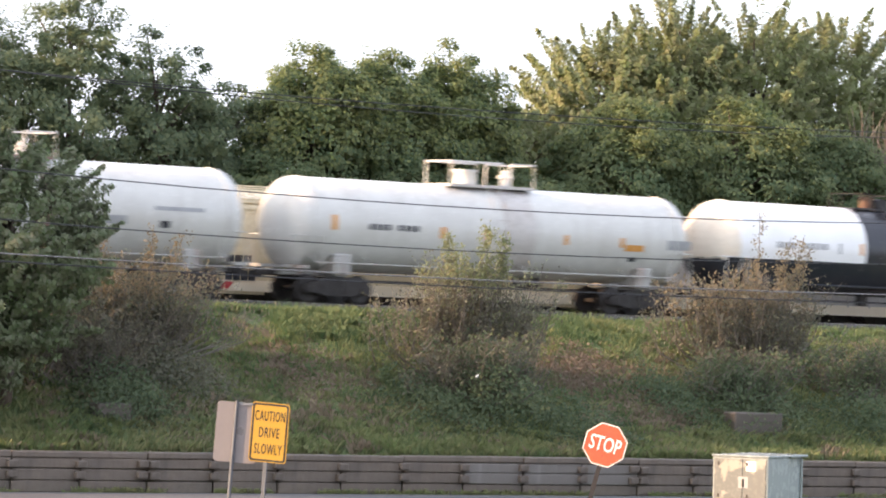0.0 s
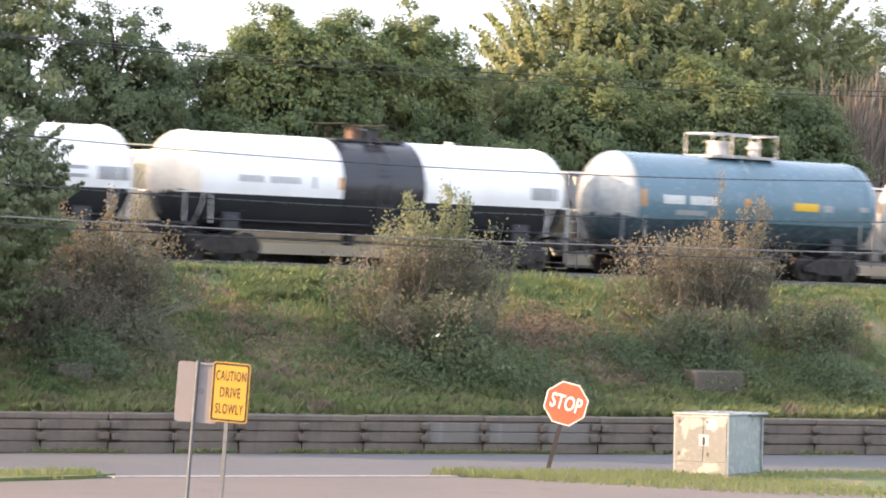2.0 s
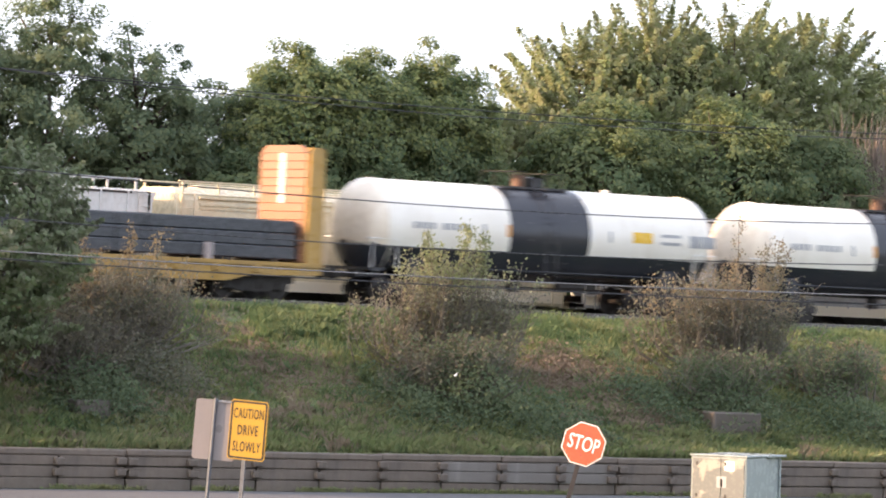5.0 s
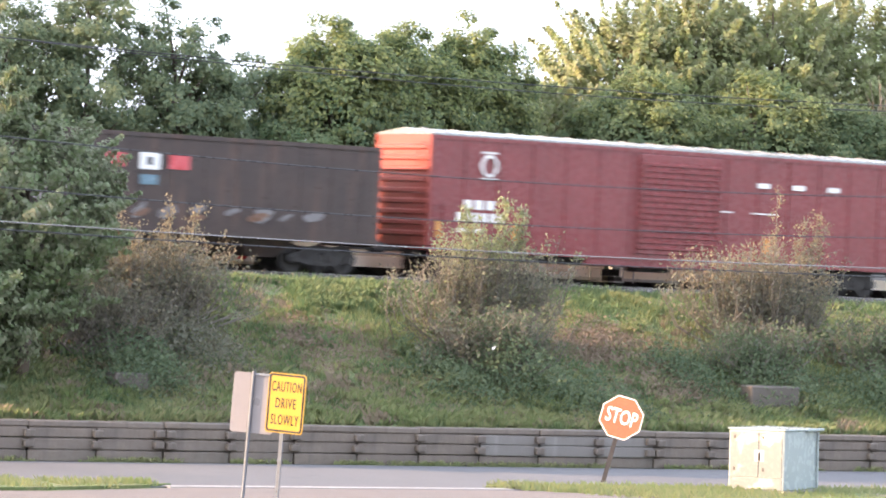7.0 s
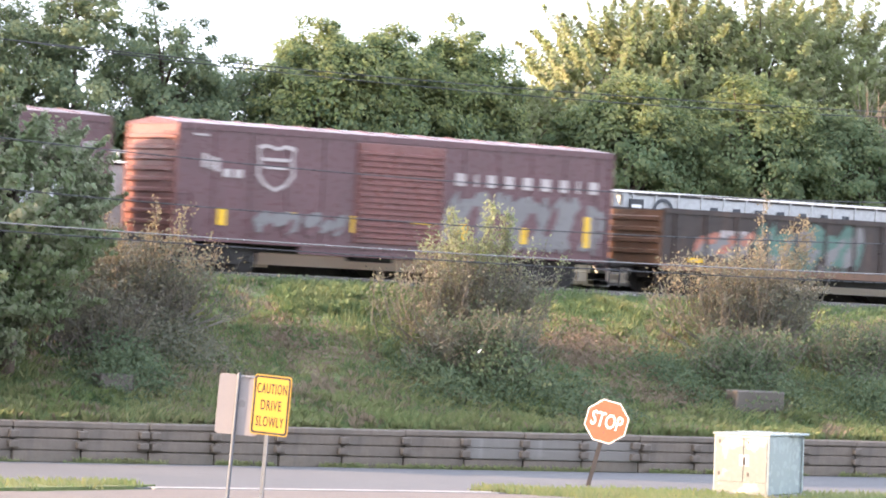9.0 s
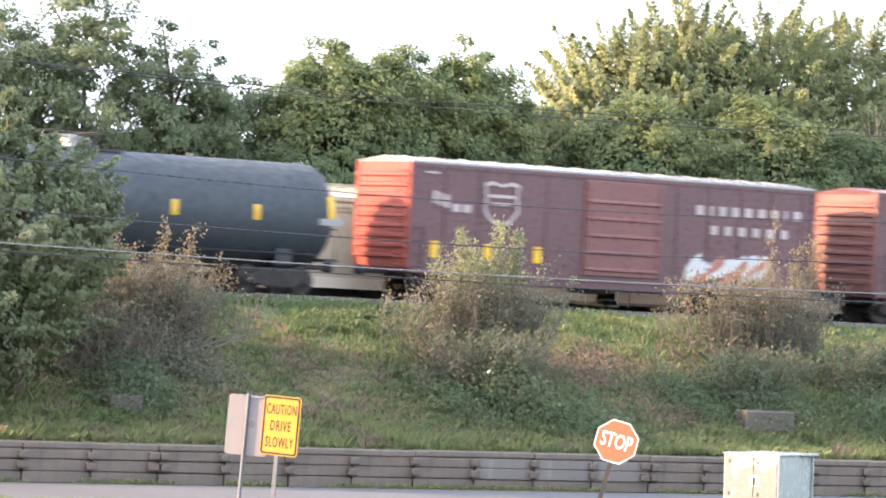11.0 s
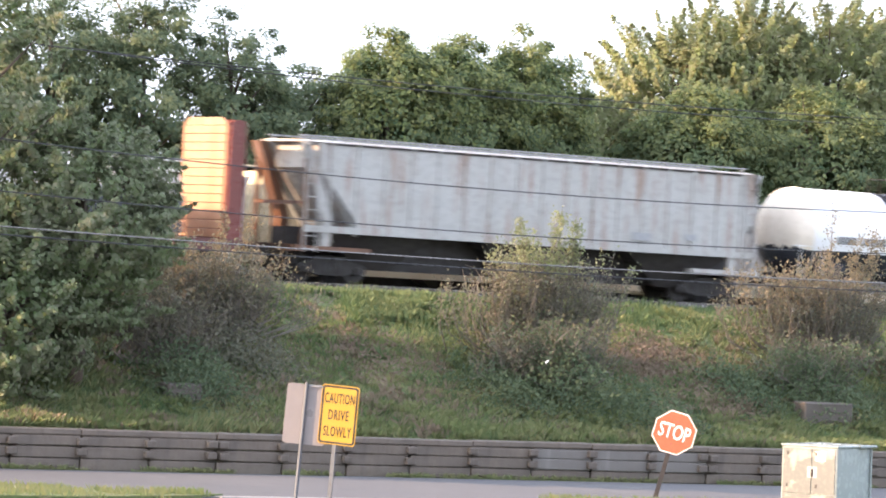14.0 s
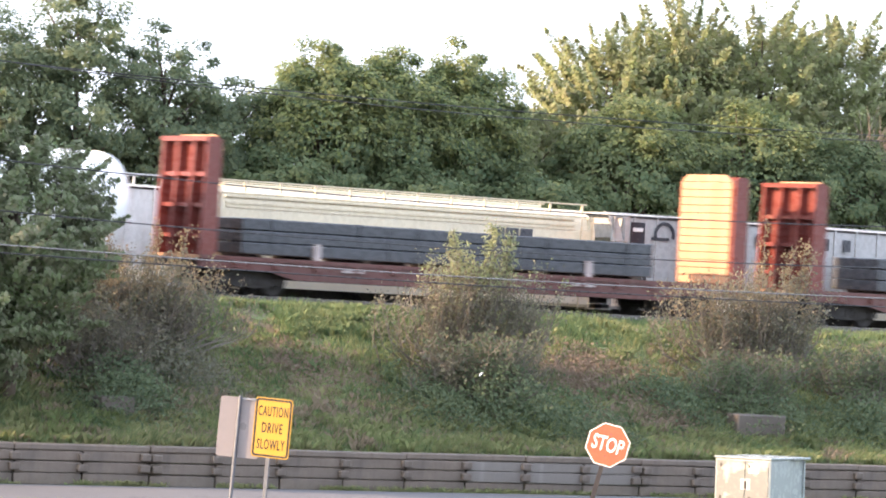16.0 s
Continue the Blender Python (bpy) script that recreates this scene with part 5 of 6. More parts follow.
def boxcar(u0, u1, top, label, mat, door_mat, doors, deco, end_mat=None, sill=1.0, half=1.6, ribs=True, roof_white=True):
    t, L = car_base("boxcar", u0, u1, label, "boxcar", "boxcars of the train")
    end_mat = end_mat or mat
    eave = top - 0.22
    part("body", M().box(-L, L, -half + 0.02, half - 0.02, sill, eave), mat, t)
    m = M().box(-L + 0.05, L - 0.05, -half + 0.0, half - 0.0, sill - 0.14, sill + 0.02)
    m.box(-3.4, 3.4, -half + 0.04, -half + 0.10, sill - 0.36, sill - 0.1)
    part("side_sill", m, mat, t)
    r = M().prism([(-half - 0.02, eave), (half + 0.02, eave), (half + 0.02, eave + 0.06), (0, top), (-half - 0.02, eave + 0.06)], "x", -L - 0.03, L + 0.03)
    part("roof", r, GALV if roof_white else mat, t, "bare metal roof with raised seams")
    rs = M()
    for x in np.arange(-L + 0.6, L - 0.3, 1.05):
        rs.prism([(-half, eave + 0.065), (0, top + 0.03), (half, eave + 0.065), (half, eave + 0.03), (-half, eave + 0.03)], "x", x - 0.04, x + 0.04)
    parts("roof_seam", rs, GALV if roof_white else mat, t)
    # side posts
    sp = M()
    for x in np.arange(-L, L + 0.1, 1.22):
        if not any(a - 0.2 < x < b + 0.2 for a, b, _ in doors):
            sp.box(max(-L, x - 0.025), min(L, x + 0.025), -half - 0.012, -half + 0.03, sill, eave)
    sp.box(-L, -L + 0.1, -half - 0.02, -half + 0.03, sill, eave).box(L - 0.1, L, -half - 0.02, -half + 0.03, sill, eave)
    sp.box(-L, L, -half - 0.018, -half + 0.03, eave - 0.12, eave)
    parts("side_seam", sp, mat, t)
    # corrugated ends
    for s in (-1, 1):
        e = M()
        n = 9
        for i in range(n):
            z = sill + 0.25 + i * (eave - sill - 0.4) / n
            hgt = (eave - sill - 0.4) / n * 0.62
            e.prism([(s * L, z), (s * (L + 0.10), z + hgt * 0.3), (s * (L + 0.10), z + hgt * 0.7), (s * L, z + hgt)], "y", -half + 0.12, half - 0.12)
        e.box(min(s * L, s * (L + 0.012)), max(s * L, s * (L + 0.012)), -half + 0.02, half - 0.02, sill, eave)
        e.box(min(s * L, s * (L + 0.05)), max(s * L, s * (L + 0.05)), -half, -half + 0.1, sill, eave)
        e.box(min(s * L, s * (L + 0.05)), max(s * L, s * (L + 0.05)), half - 0.1, half, sill, eave)
        # end_mat carries the painted-in sunlight of the ends.
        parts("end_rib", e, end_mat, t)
        bogie(t, s * (L - 1.9))
        coupler(t, s * (L - 0.1), s)
        ladder(t, s * L + (0.06 if s < 0 else -0.5), -half, sill - 0.4, sill + 1.3, mat)
    ladder(t, -L - 0.05, -half + 0.25, sill, eave - 0.2, end_mat, along="y")
    for a, b, style in doors:
        d = part("door", M().box(a, b, -half - 0.06, -half + 0.02, sill + 0.06, eave - 0.16, bev=0.02), door_mat, t)
        c = M()
        k = 15 if style == "fine" else 5
        for i in range(k):
            z = sill + 0.2 + i * (eave - sill - 0.55) / k
            c.prism([(-half - 0.06, z), (-half - 0.115, z + 0.03), (-half - 0.115, z + (0.10 if style == "fine" else 0.07)), (-half - 0.06, z + 0.13)], "x", a + 0.06, b - 0.06)
        part("corrugations", c, door_mat, d)
        parts("door_rod", M().tube([(b - 0.12, -half - 0.13, sill + 0.1), (b - 0.12, -half - 0.13, eave - 0.25)], 0.022, 5).tube([(a + 0.12, -half - 0.13, sill + 0.1), (a + 0.12, -half - 0.13, eave - 0.25)], 0.022, 5), door_mat, d)
    deco(t, L, -half - 0.022, sill, eave)
    under = M().box(-L + 0.3, L - 0.3, -0.35, 0.35, 0.62, sill - 0.1)
    under.box(-1.2, 0.2, -1.0, -0.5, 0.5, 0.85, bev=0.05)
    part("underframe", under, IRON, t)
    return t


def shield(m, cx, cz, w, h, y):
    def ring(k):
        return [(cx - w * k, cz + h * 0.9 * k), (cx - w * 0.5 * k, cz + h * k), (cx, cz + h * 0.86 * k), (cx + w * 0.5 * k, cz + h * k), (cx + w * k, cz + h * 0.9 * k), (cx + w * 0.9 * k, cz + h * 0.3 * k), (cx + w * k, cz - h * 0.3 * k),
                (cx + w * 0.6 * k, cz - h * 0.75 * k), (cx, cz - h * k), (cx - w * 0.6 * k, cz - h * 0.75 * k), (cx - w * k, cz - h * 0.3 * k), (cx - w * 0.9 * k, cz + h * 0.3 * k)]
    a, b = ring(1.0), ring(0.84)
    n = len(a)
    m.add([(p, y, q) for p, q in a] + [(p, y, q) for p, q in b], [(i, (i + 1) % n, n + (i + 1) % n, n + i) for i in range(n)])
    m.box(cx - w * 0.7, cx + w * 0.7, y, y + 0.004, cz + h * 0.28, cz + h * 0.42)
    m.box(cx - w * 0.6, cx + w * 0.6, y, y + 0.004, cz - h * 0.05, cz + h * 0.08)
    return m


def deco_wisconsin(long_word, graf):
    def deco(t, L, y, sill, eave):
        part("emblem", shield(M(), -4.35, eave - 1.1, 0.65, 0.70, y - 0.004), FADED, t, "faded white shield emblem")
        m = M()
        if long_word:
            bars(m, 1.85, eave - 1.25, [0.36, 0.10, 0.30, 0.30, 0.34, 0.34, 0.30, 0.10, 0.34], 0.38, y, 0.34)
        else:
            bars(m, 2.9, eave - 1.0, [0.3, 0.12, 0.26, 0.26, 0.28, 0.3, 0.26, 0.12, 0.3], 0.30, y, 0.24)
            bars(m, 3.5, eave - 1.6, [0.26, 0.26, 0.28, 0.26, 0.3, 0.26], 0.28, y, 0.28)
        parts("letter_bar", m, FADED, t)
        n = M()
        bars(n, -7.1, eave - 0.3, [0.5], 0.06, y)
        bars(n, -6.1, sill + 1.75, [0.28, 0.28], 0.24, y, 0.1)
        bars(n, -6.8, eave - 1.2, [0.16, 0.12, 0.16], 0.40, y, 0.07, -0.25)
        parts("letter_bar", n, FADED, t)
        for x in (-6.2, -3.9, -1.7) if long_word else (-6.8, -4.9, -3.1, -1.2):
            part("marker", M().box(x, x + 0.28, y - 0.01, y + 0.002, sill + 0.35, sill + 0.85), YELLOW, t)
        if long_word:
            part("marker", M().box(0.4, 1.0, y - 0.07, y - 0.04, sill + 0.72, sill + 0.84), YELLOW, t)
            for x in (2.1, 4.3, 6.6):
                part("marker", M().box(x, x + 0.22, y - 0.016, y + 0.002, sill + 0.3, sill + (1.25 if x > 6 else 0.8)), YELLOW, t)
        for i, (a, b, z0, z1, mats, step) in enumerate(graf):
            graffiti(t, "graffiti", a, b, sill + z0, sill + z1, y - 0.006 * i, mats, 11 + i, "", step)
    return deco


def deco_red(t, L, y, sill, eave):
    m = M().tube([(-L + 2.05 + 0.26 * math.cos(a), y, eave - 0.85 + 0.3 * math.sin(a)) for a in np.linspace(0, 2 * math.pi, 20)], 0.06, 4)
    m.box(-L + 1.75, -L + 2.35, y - 0.008, y, eave - 0.48, eave - 0.42).box(-L + 1.75, -L + 2.35, y - 0.008, y, eave - 1.28, eave - 1.22)
    part("emblem", m, MARK, t, "white ring emblem")
    n = bars(M(), -L + 1.2, sill + 1.15, [0.28, 0.28, 0.28], 0.28, y, 0.12)
    bars(n, -L + 0.95, sill + 0.78, [0.2, 0.2, 0.2, 0.2, 0.2, 0.2], 0.27, y, 0.10)
    bars(n, -L + 1.0, sill + 0.45, [0.35, 0.35], 0.12, y, 0.2)
    bars(n, 3.0, eave - 1.0, [0.5, 0.5, 0.5], 0.16, y, 0.9)
    bars(n, -1.0, sill + 1.5, [1.6, 0.8, 1.0], 0.04, y, 0.7)
    parts("letter_bar", n, MARK, t)
    for x in (-L + 0.25, -L + 3.0, 0.6, 3.4):
        part("marker", M().box(x, x + 0.16, y - 0.01, y + 0.002, sill + 0.25, sill + 0.75), ORANGE, t)


def deco_oxide(t, L, y, sill, eave):
    # wheel-on-rail emblem and a word as plain blocks
    m = bars(M(), 4.70, eave - 1.0, [0.26, 0.26, 0.28, 0.26, 0.28, 0.10, 0.20], 0.36, y, 0.10)
    parts("letter_bar", m, MARK, t)
    e = M()
    for r0, r1 in ((0.62, 0.80), (0.30, 0.46)):
        a = [math.radians(k) for k in np.linspace(-20, 200, 20)]
        n = len(a)
        e.add([(6.72 + r0 * math.cos(k), y - 0.006, eave - 1.72 + r0 * 0.9 * math.sin(k)) for k in a] + [(6.72 + r1 * math.cos(k), y - 0.006, eave - 1.72 + r1 * 0.9 * math.sin(k)) for k in a], [(i, i + 1, n + i + 1, n + i) for i in range(n - 1)])
    e.box(4.75, 6.9, y - 0.008, y, eave - 2.02, eave - 1.84).box(4.75, 6.9, y - 0.008, y, eave - 2.38, eave - 2.16).box(5.95, 6.2, y - 0.009, y, eave - 2.1, eave - 1.7).box(6.6, 6.95, y - 0.009, y, eave - 2.38, eave - 1.85)
    part("emblem", e, MARK, t, "white wheel emblem over two rails")
    n = bars(M(), -7.72, sill + 1.46, [0.25, 0.25, 0.25], 0.29, y, 0.06)
    bars(n, -8.15, sill + 0.99, [0.2] * 6, 0.29, y, 0.09)
    parts("letter_bar", n, MARK, t)
    part("marker", M().box(-8.9, -8.6, y - 0.01, y, sill + 0.5, sill + 1.0), YELLOW, t)
    graffiti(t, "graffiti", -8.0, -6.3, sill + 0.1, sill + 0.7, y, (GRAF_GREY,), 31, step=0.5)
    graffiti(t, "graffiti", -6.2, -3.6, sill - 0.08, sill + 1.25, y, (GRAF_WHITE,), 5, "pale sprayed letters", 0.36)
    graffiti(t, "graffiti", -6.0, -3.7, sill + 0.1, sill + 1.1, y - 0.012, (MAROON,), 6, "dark gaps between sprayed letters", 0.8)
    graffiti(t, "graffiti", -3.3, -0.7, sill + 0.08, sill + 1.0, y - 0.095, (GRAF_WHITE, MAROON), 8, "pale sprayed letters", 0.5)
    graffiti(t, "graffiti", -6.4, -3.5, sill - 0.1, sill + 0.12, y - 0.004, (GRAF_BLUE,), 7, "light blue underline", 0.3)
    graffiti(t, "graffiti", 2.7, 8.5, sill - 0.12, sill + 0.25, y, (GRAF_WHITE, GRAF_BLUE), 9)
    graffiti(t, "graffiti", 7.2, 8.5, sill - 0.1, sill + 0.8, y, (GRAF_BLUE, GRAF_WHITE), 12)
    lettering("graffiti_word", "DRUNK", 1.78, GRAF_WHITE, t, pose(5.02, y - 0.014, sill + 0.53, 90, 0, 0), 0.003, "pale sprayed word", 1.05, 0.13, 5.0)
    lettering("graffiti_word", "DRUNK", 1.78, GRAF_RUST, t, pose(5.02, y - 0.022, sill + 0.53, 90, 0, 0), 0.003, "rust red letter cores", 1.05, 0.0, 4.85)
    graffiti(t, "graffiti", 2.8, 7.4, sill + 0.0, sill + 0.42, y - 0.024, (BLUE_LOW,), 14, "dark blue lower letters", 0.8)


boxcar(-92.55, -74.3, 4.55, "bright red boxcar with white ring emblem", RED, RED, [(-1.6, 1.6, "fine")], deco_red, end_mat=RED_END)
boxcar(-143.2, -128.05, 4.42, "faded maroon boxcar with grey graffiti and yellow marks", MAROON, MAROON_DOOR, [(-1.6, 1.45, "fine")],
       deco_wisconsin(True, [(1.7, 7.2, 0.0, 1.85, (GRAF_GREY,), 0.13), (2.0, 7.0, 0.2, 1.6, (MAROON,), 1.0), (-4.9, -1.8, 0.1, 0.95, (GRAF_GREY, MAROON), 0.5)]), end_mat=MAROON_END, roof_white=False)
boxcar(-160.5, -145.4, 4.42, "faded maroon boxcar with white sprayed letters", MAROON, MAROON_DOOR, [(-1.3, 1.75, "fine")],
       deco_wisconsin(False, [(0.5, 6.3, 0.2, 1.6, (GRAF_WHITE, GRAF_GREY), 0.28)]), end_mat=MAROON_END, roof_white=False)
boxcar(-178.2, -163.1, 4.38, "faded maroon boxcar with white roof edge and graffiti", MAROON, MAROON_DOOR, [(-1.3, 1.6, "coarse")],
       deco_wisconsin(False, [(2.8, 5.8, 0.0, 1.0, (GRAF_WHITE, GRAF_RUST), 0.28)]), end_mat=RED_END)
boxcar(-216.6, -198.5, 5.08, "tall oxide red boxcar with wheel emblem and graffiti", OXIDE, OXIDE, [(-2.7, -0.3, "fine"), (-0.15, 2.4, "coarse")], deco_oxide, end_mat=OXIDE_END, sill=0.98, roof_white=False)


def open_hopper(u0, u1):
    t, L = car_base("open_hopper", u0, u1, "dark brown open hopper car with rusty ends", "hopper car", "hopper cars of the train")
    h, z0, z1 = 1.6, 1.12, 3.76
    for s in (-1, 1):
        part("side", M().box(-L, L, s * h - 0.03, s * h + 0.03, z0, z1), BROWN, t)
        part("top_rail", M().box(-L, L, s * h - 0.09, s * h + 0.07, z1 - 0.06, z1 + 0.06), BROWN, t)
        # end: short upright sheet, sloping floor sheet below it, corner posts
        e = M().add([(s * L, -h, z1), (s * L, h, z1), (s * L, h, z1 - 0.5), (s * L, -h, z1 - 0.5), (s * (L - 2.6), h, z0), (s * (L - 2.6), -h, z0)], [(3, 2, 4, 5)])
        part("end_sheet", e, GOND, t, "dark sloping end sheet")
        part("end_plate", M().prism([(-h, z1), (h, z1), (0.45, z1 - 1.45), (-0.75, z1 - 1.45)], "x", s * L - 0.03, s * L + 0.03), RUST_SUN, t, "rust orange tapering end plate")
        p = M()
        for y in (-h + 0.08, h - 0.08):
            p.box(s * L - 0.07, s * L + 0.07, y - 0.06, y + 0.06, 0.95, z1)
        p.box(s * L - 0.1, s * L + 0.1, -h, h, 0.85, 1.1)
        parts("end_post", p, BROWN, t)
        bogie(t, s * (L - 1.5))
        coupler(t, s * L, s)
        part("sill", M().box(-L, L, s * (h - 0.02) - 0.07, s * (h - 0.02) + 0.07, z0 - 0.16, z0 + 0.02), BROWN, t)
    for x in np.arange(-L + 1.2, L - 0.5, 1.05):
        part("stake", M().box(x - 0.03, x + 0.03, -h - 0.045, -h + 0.02, z0, z1 - 0.02), BROWN, t)
    for x in (-3.6, -1.2, 1.2, 3.6):
        part("hopper_bay", M().add([(x - 1.15, -1.35, z0), (x + 1.15, -1.35, z0), (x + 1.15, 1.35, z0), (x - 1.15, 1.35, z0), (x - 0.45, -1.1, 0.42), (x + 0.45, -1.1, 0.42), (x + 0.45, 1.1, 0.42), (x - 0.45, 1.1, 0.42)],
                                   [(0, 1, 5, 4), (1, 2, 6, 5), (2, 3, 7, 6), (3, 0, 4, 7), (4, 5, 6, 7)]), GOND, t)
    part("heap", M().add([(-L + 0.1, -h + 0.05, z1 - 0.5), (L - 0.1, -h + 0.05, z1 - 0.5), (L - 0.1, h - 0.05, z1 - 0.5), (-L + 0.1, h - 0.05, z1 - 0.5)], [(0, 1, 2, 3)]), GOND, t)
    y = -h - 0.05
    part("emblem", M().box(-1.9, -1.25, y - 0.03, y, z1 - 0.95, z1 - 0.55), PINK, t, "small red emblem")
    part("emblem", M().box(0.15, 0.8, y - 0.03, y, z1 - 0.95, z1 - 0.55), PINK, t, "small red emblem")
    part("emblem", M().box(-0.8, -0.15, y - 0.03, y, z1 - 0.99, z1 - 0.51), MARK, t, "white square emblem")
    part("emblem", M().box(-0.75, -0.2, y - 0.03, y, z1 - 1.42, z1 - 1.14), BLUE, t)
    part("emblem", M().box(-0.57, -0.38, y - 0.036, y, z1 - 0.87, z1 - 0.63), BLACK, t, "black glyph in the white square")
    n = bars(M(), -4.2, z0 + 0.95, [0.12, 0.12, 0.12], 0.22, y - 0.02, 0.05)
    bars(n, -4.2, z0 + 0.65, [0.12, 0.12, 0.12], 0.16, y - 0.02, 0.05)
    bars(n, -3.2, z0 + 0.95, [0.12, 0.12], 0.3, y - 0.02, 0.05)
    parts("letter_bar", n, FADED, t)
    graffiti(t, "graffiti", -2.2, 5.6, z0 + 0.25, z0 + 0.75, y - 0.02, (GRAF_GREY,), 21, step=0.95)
    graffiti(t, "graffiti", -5.5, 4.0, z0 + 0.2, z0 + 0.6, y - 0.02, (RUST_SUN,), 22, step=1.7)
    ladder(t, -L + 0.1, -h - 0.04, z0 - 0.3, z1, BROWN)


open_hopper(-108.7, -94.35)


def gondola(u0, u1):
    t, L = car_base("gondola", u0, u1, "dark brown gondola car with teal graffiti", "gondola car")
    h, z0, z1 = 1.55, 0.92, 2.62
    for s in (-1, 1):
        part("side", M().box(-L, L, s * h - 0.03, s * h + 0.03, z0, z1), GOND, t)
        part("top_rail", M().box(-L, L, s * h - 0.09, s * h + 0.08, z1 - 0.08, z1 + 0.08), GOND, t)
        part("sill", M().box(-L, L, s * h - 0.1, s * h + 0.06, z0 - 0.16, z0 + 0.06), RUST_SUN if s < 0 else GOND, t)
        e = M().box(s * L - 0.04, s * L + 0.04, -h, h, z0, z1)
        for z in (1.2, 1.55, 1.9, 2.25):
            e.prism([(s * L, z), (s * (L + 0.12), z + 0.06), (s * (L + 0.12), z + 0.16), (s * L, z + 0.22)], "y", -h + 0.1, h - 0.1)
        parts("end_rib", e, RUST_SUN if s < 0 else BROWN, t)
        bogie(t, s * (L - 1.7))
        coupler(t, s * L, s)
    for x in np.arange(-L + 0.5, L, 1.18):
        part("stake", M().box(x - 0.06, x + 0.06, -h - 0.10, -h + 0.02, z0 - 0.1, z1 - 0.04), GOND, t)
    part("floor", M().box(-L, L, -h, h, z0 - 0.08, z0 + 0.05), GOND, t)
    part("underframe", M().box(-L + 0.4, L - 0.4, -0.3, 0.3, 0.5, z0 - 0.1), IRON, t)
    y = -h - 0.035
    graffiti(t, "graffiti", -3.9, 0.3, z0 + 0.0, z1 - 0.12, y - 0.03, (GRAF_TEAL, GRAF_GREY), 41, "teal sprayed letters", 0.22)
    graffiti(t, "graffiti", -6.4, -4.2, z0 + 0.2, z1 - 0.5, y - 0.03, (GRAF_GREY, GRAF_RUST), 42)
    for x in (-6.6, 1.7, 4.0, 6.2):
        part("marker", M().box(x, x + 0.55, y - 0.05, y, z0 + 0.12, z0 + 0.26), YELLOW, t)
    n = bars(M(), -5.4, z1 - 0.75, [0.22, 0.22, 0.22, 0.22], 0.24, y - 0.02, 0.06)
    bars(n, -5.3, z1 - 1.25, [0.5, 0.4], 0.2, y - 0.02, 0.06)
    parts("letter_bar", n, FADED, t)


gondola(-126.0, -110.75)


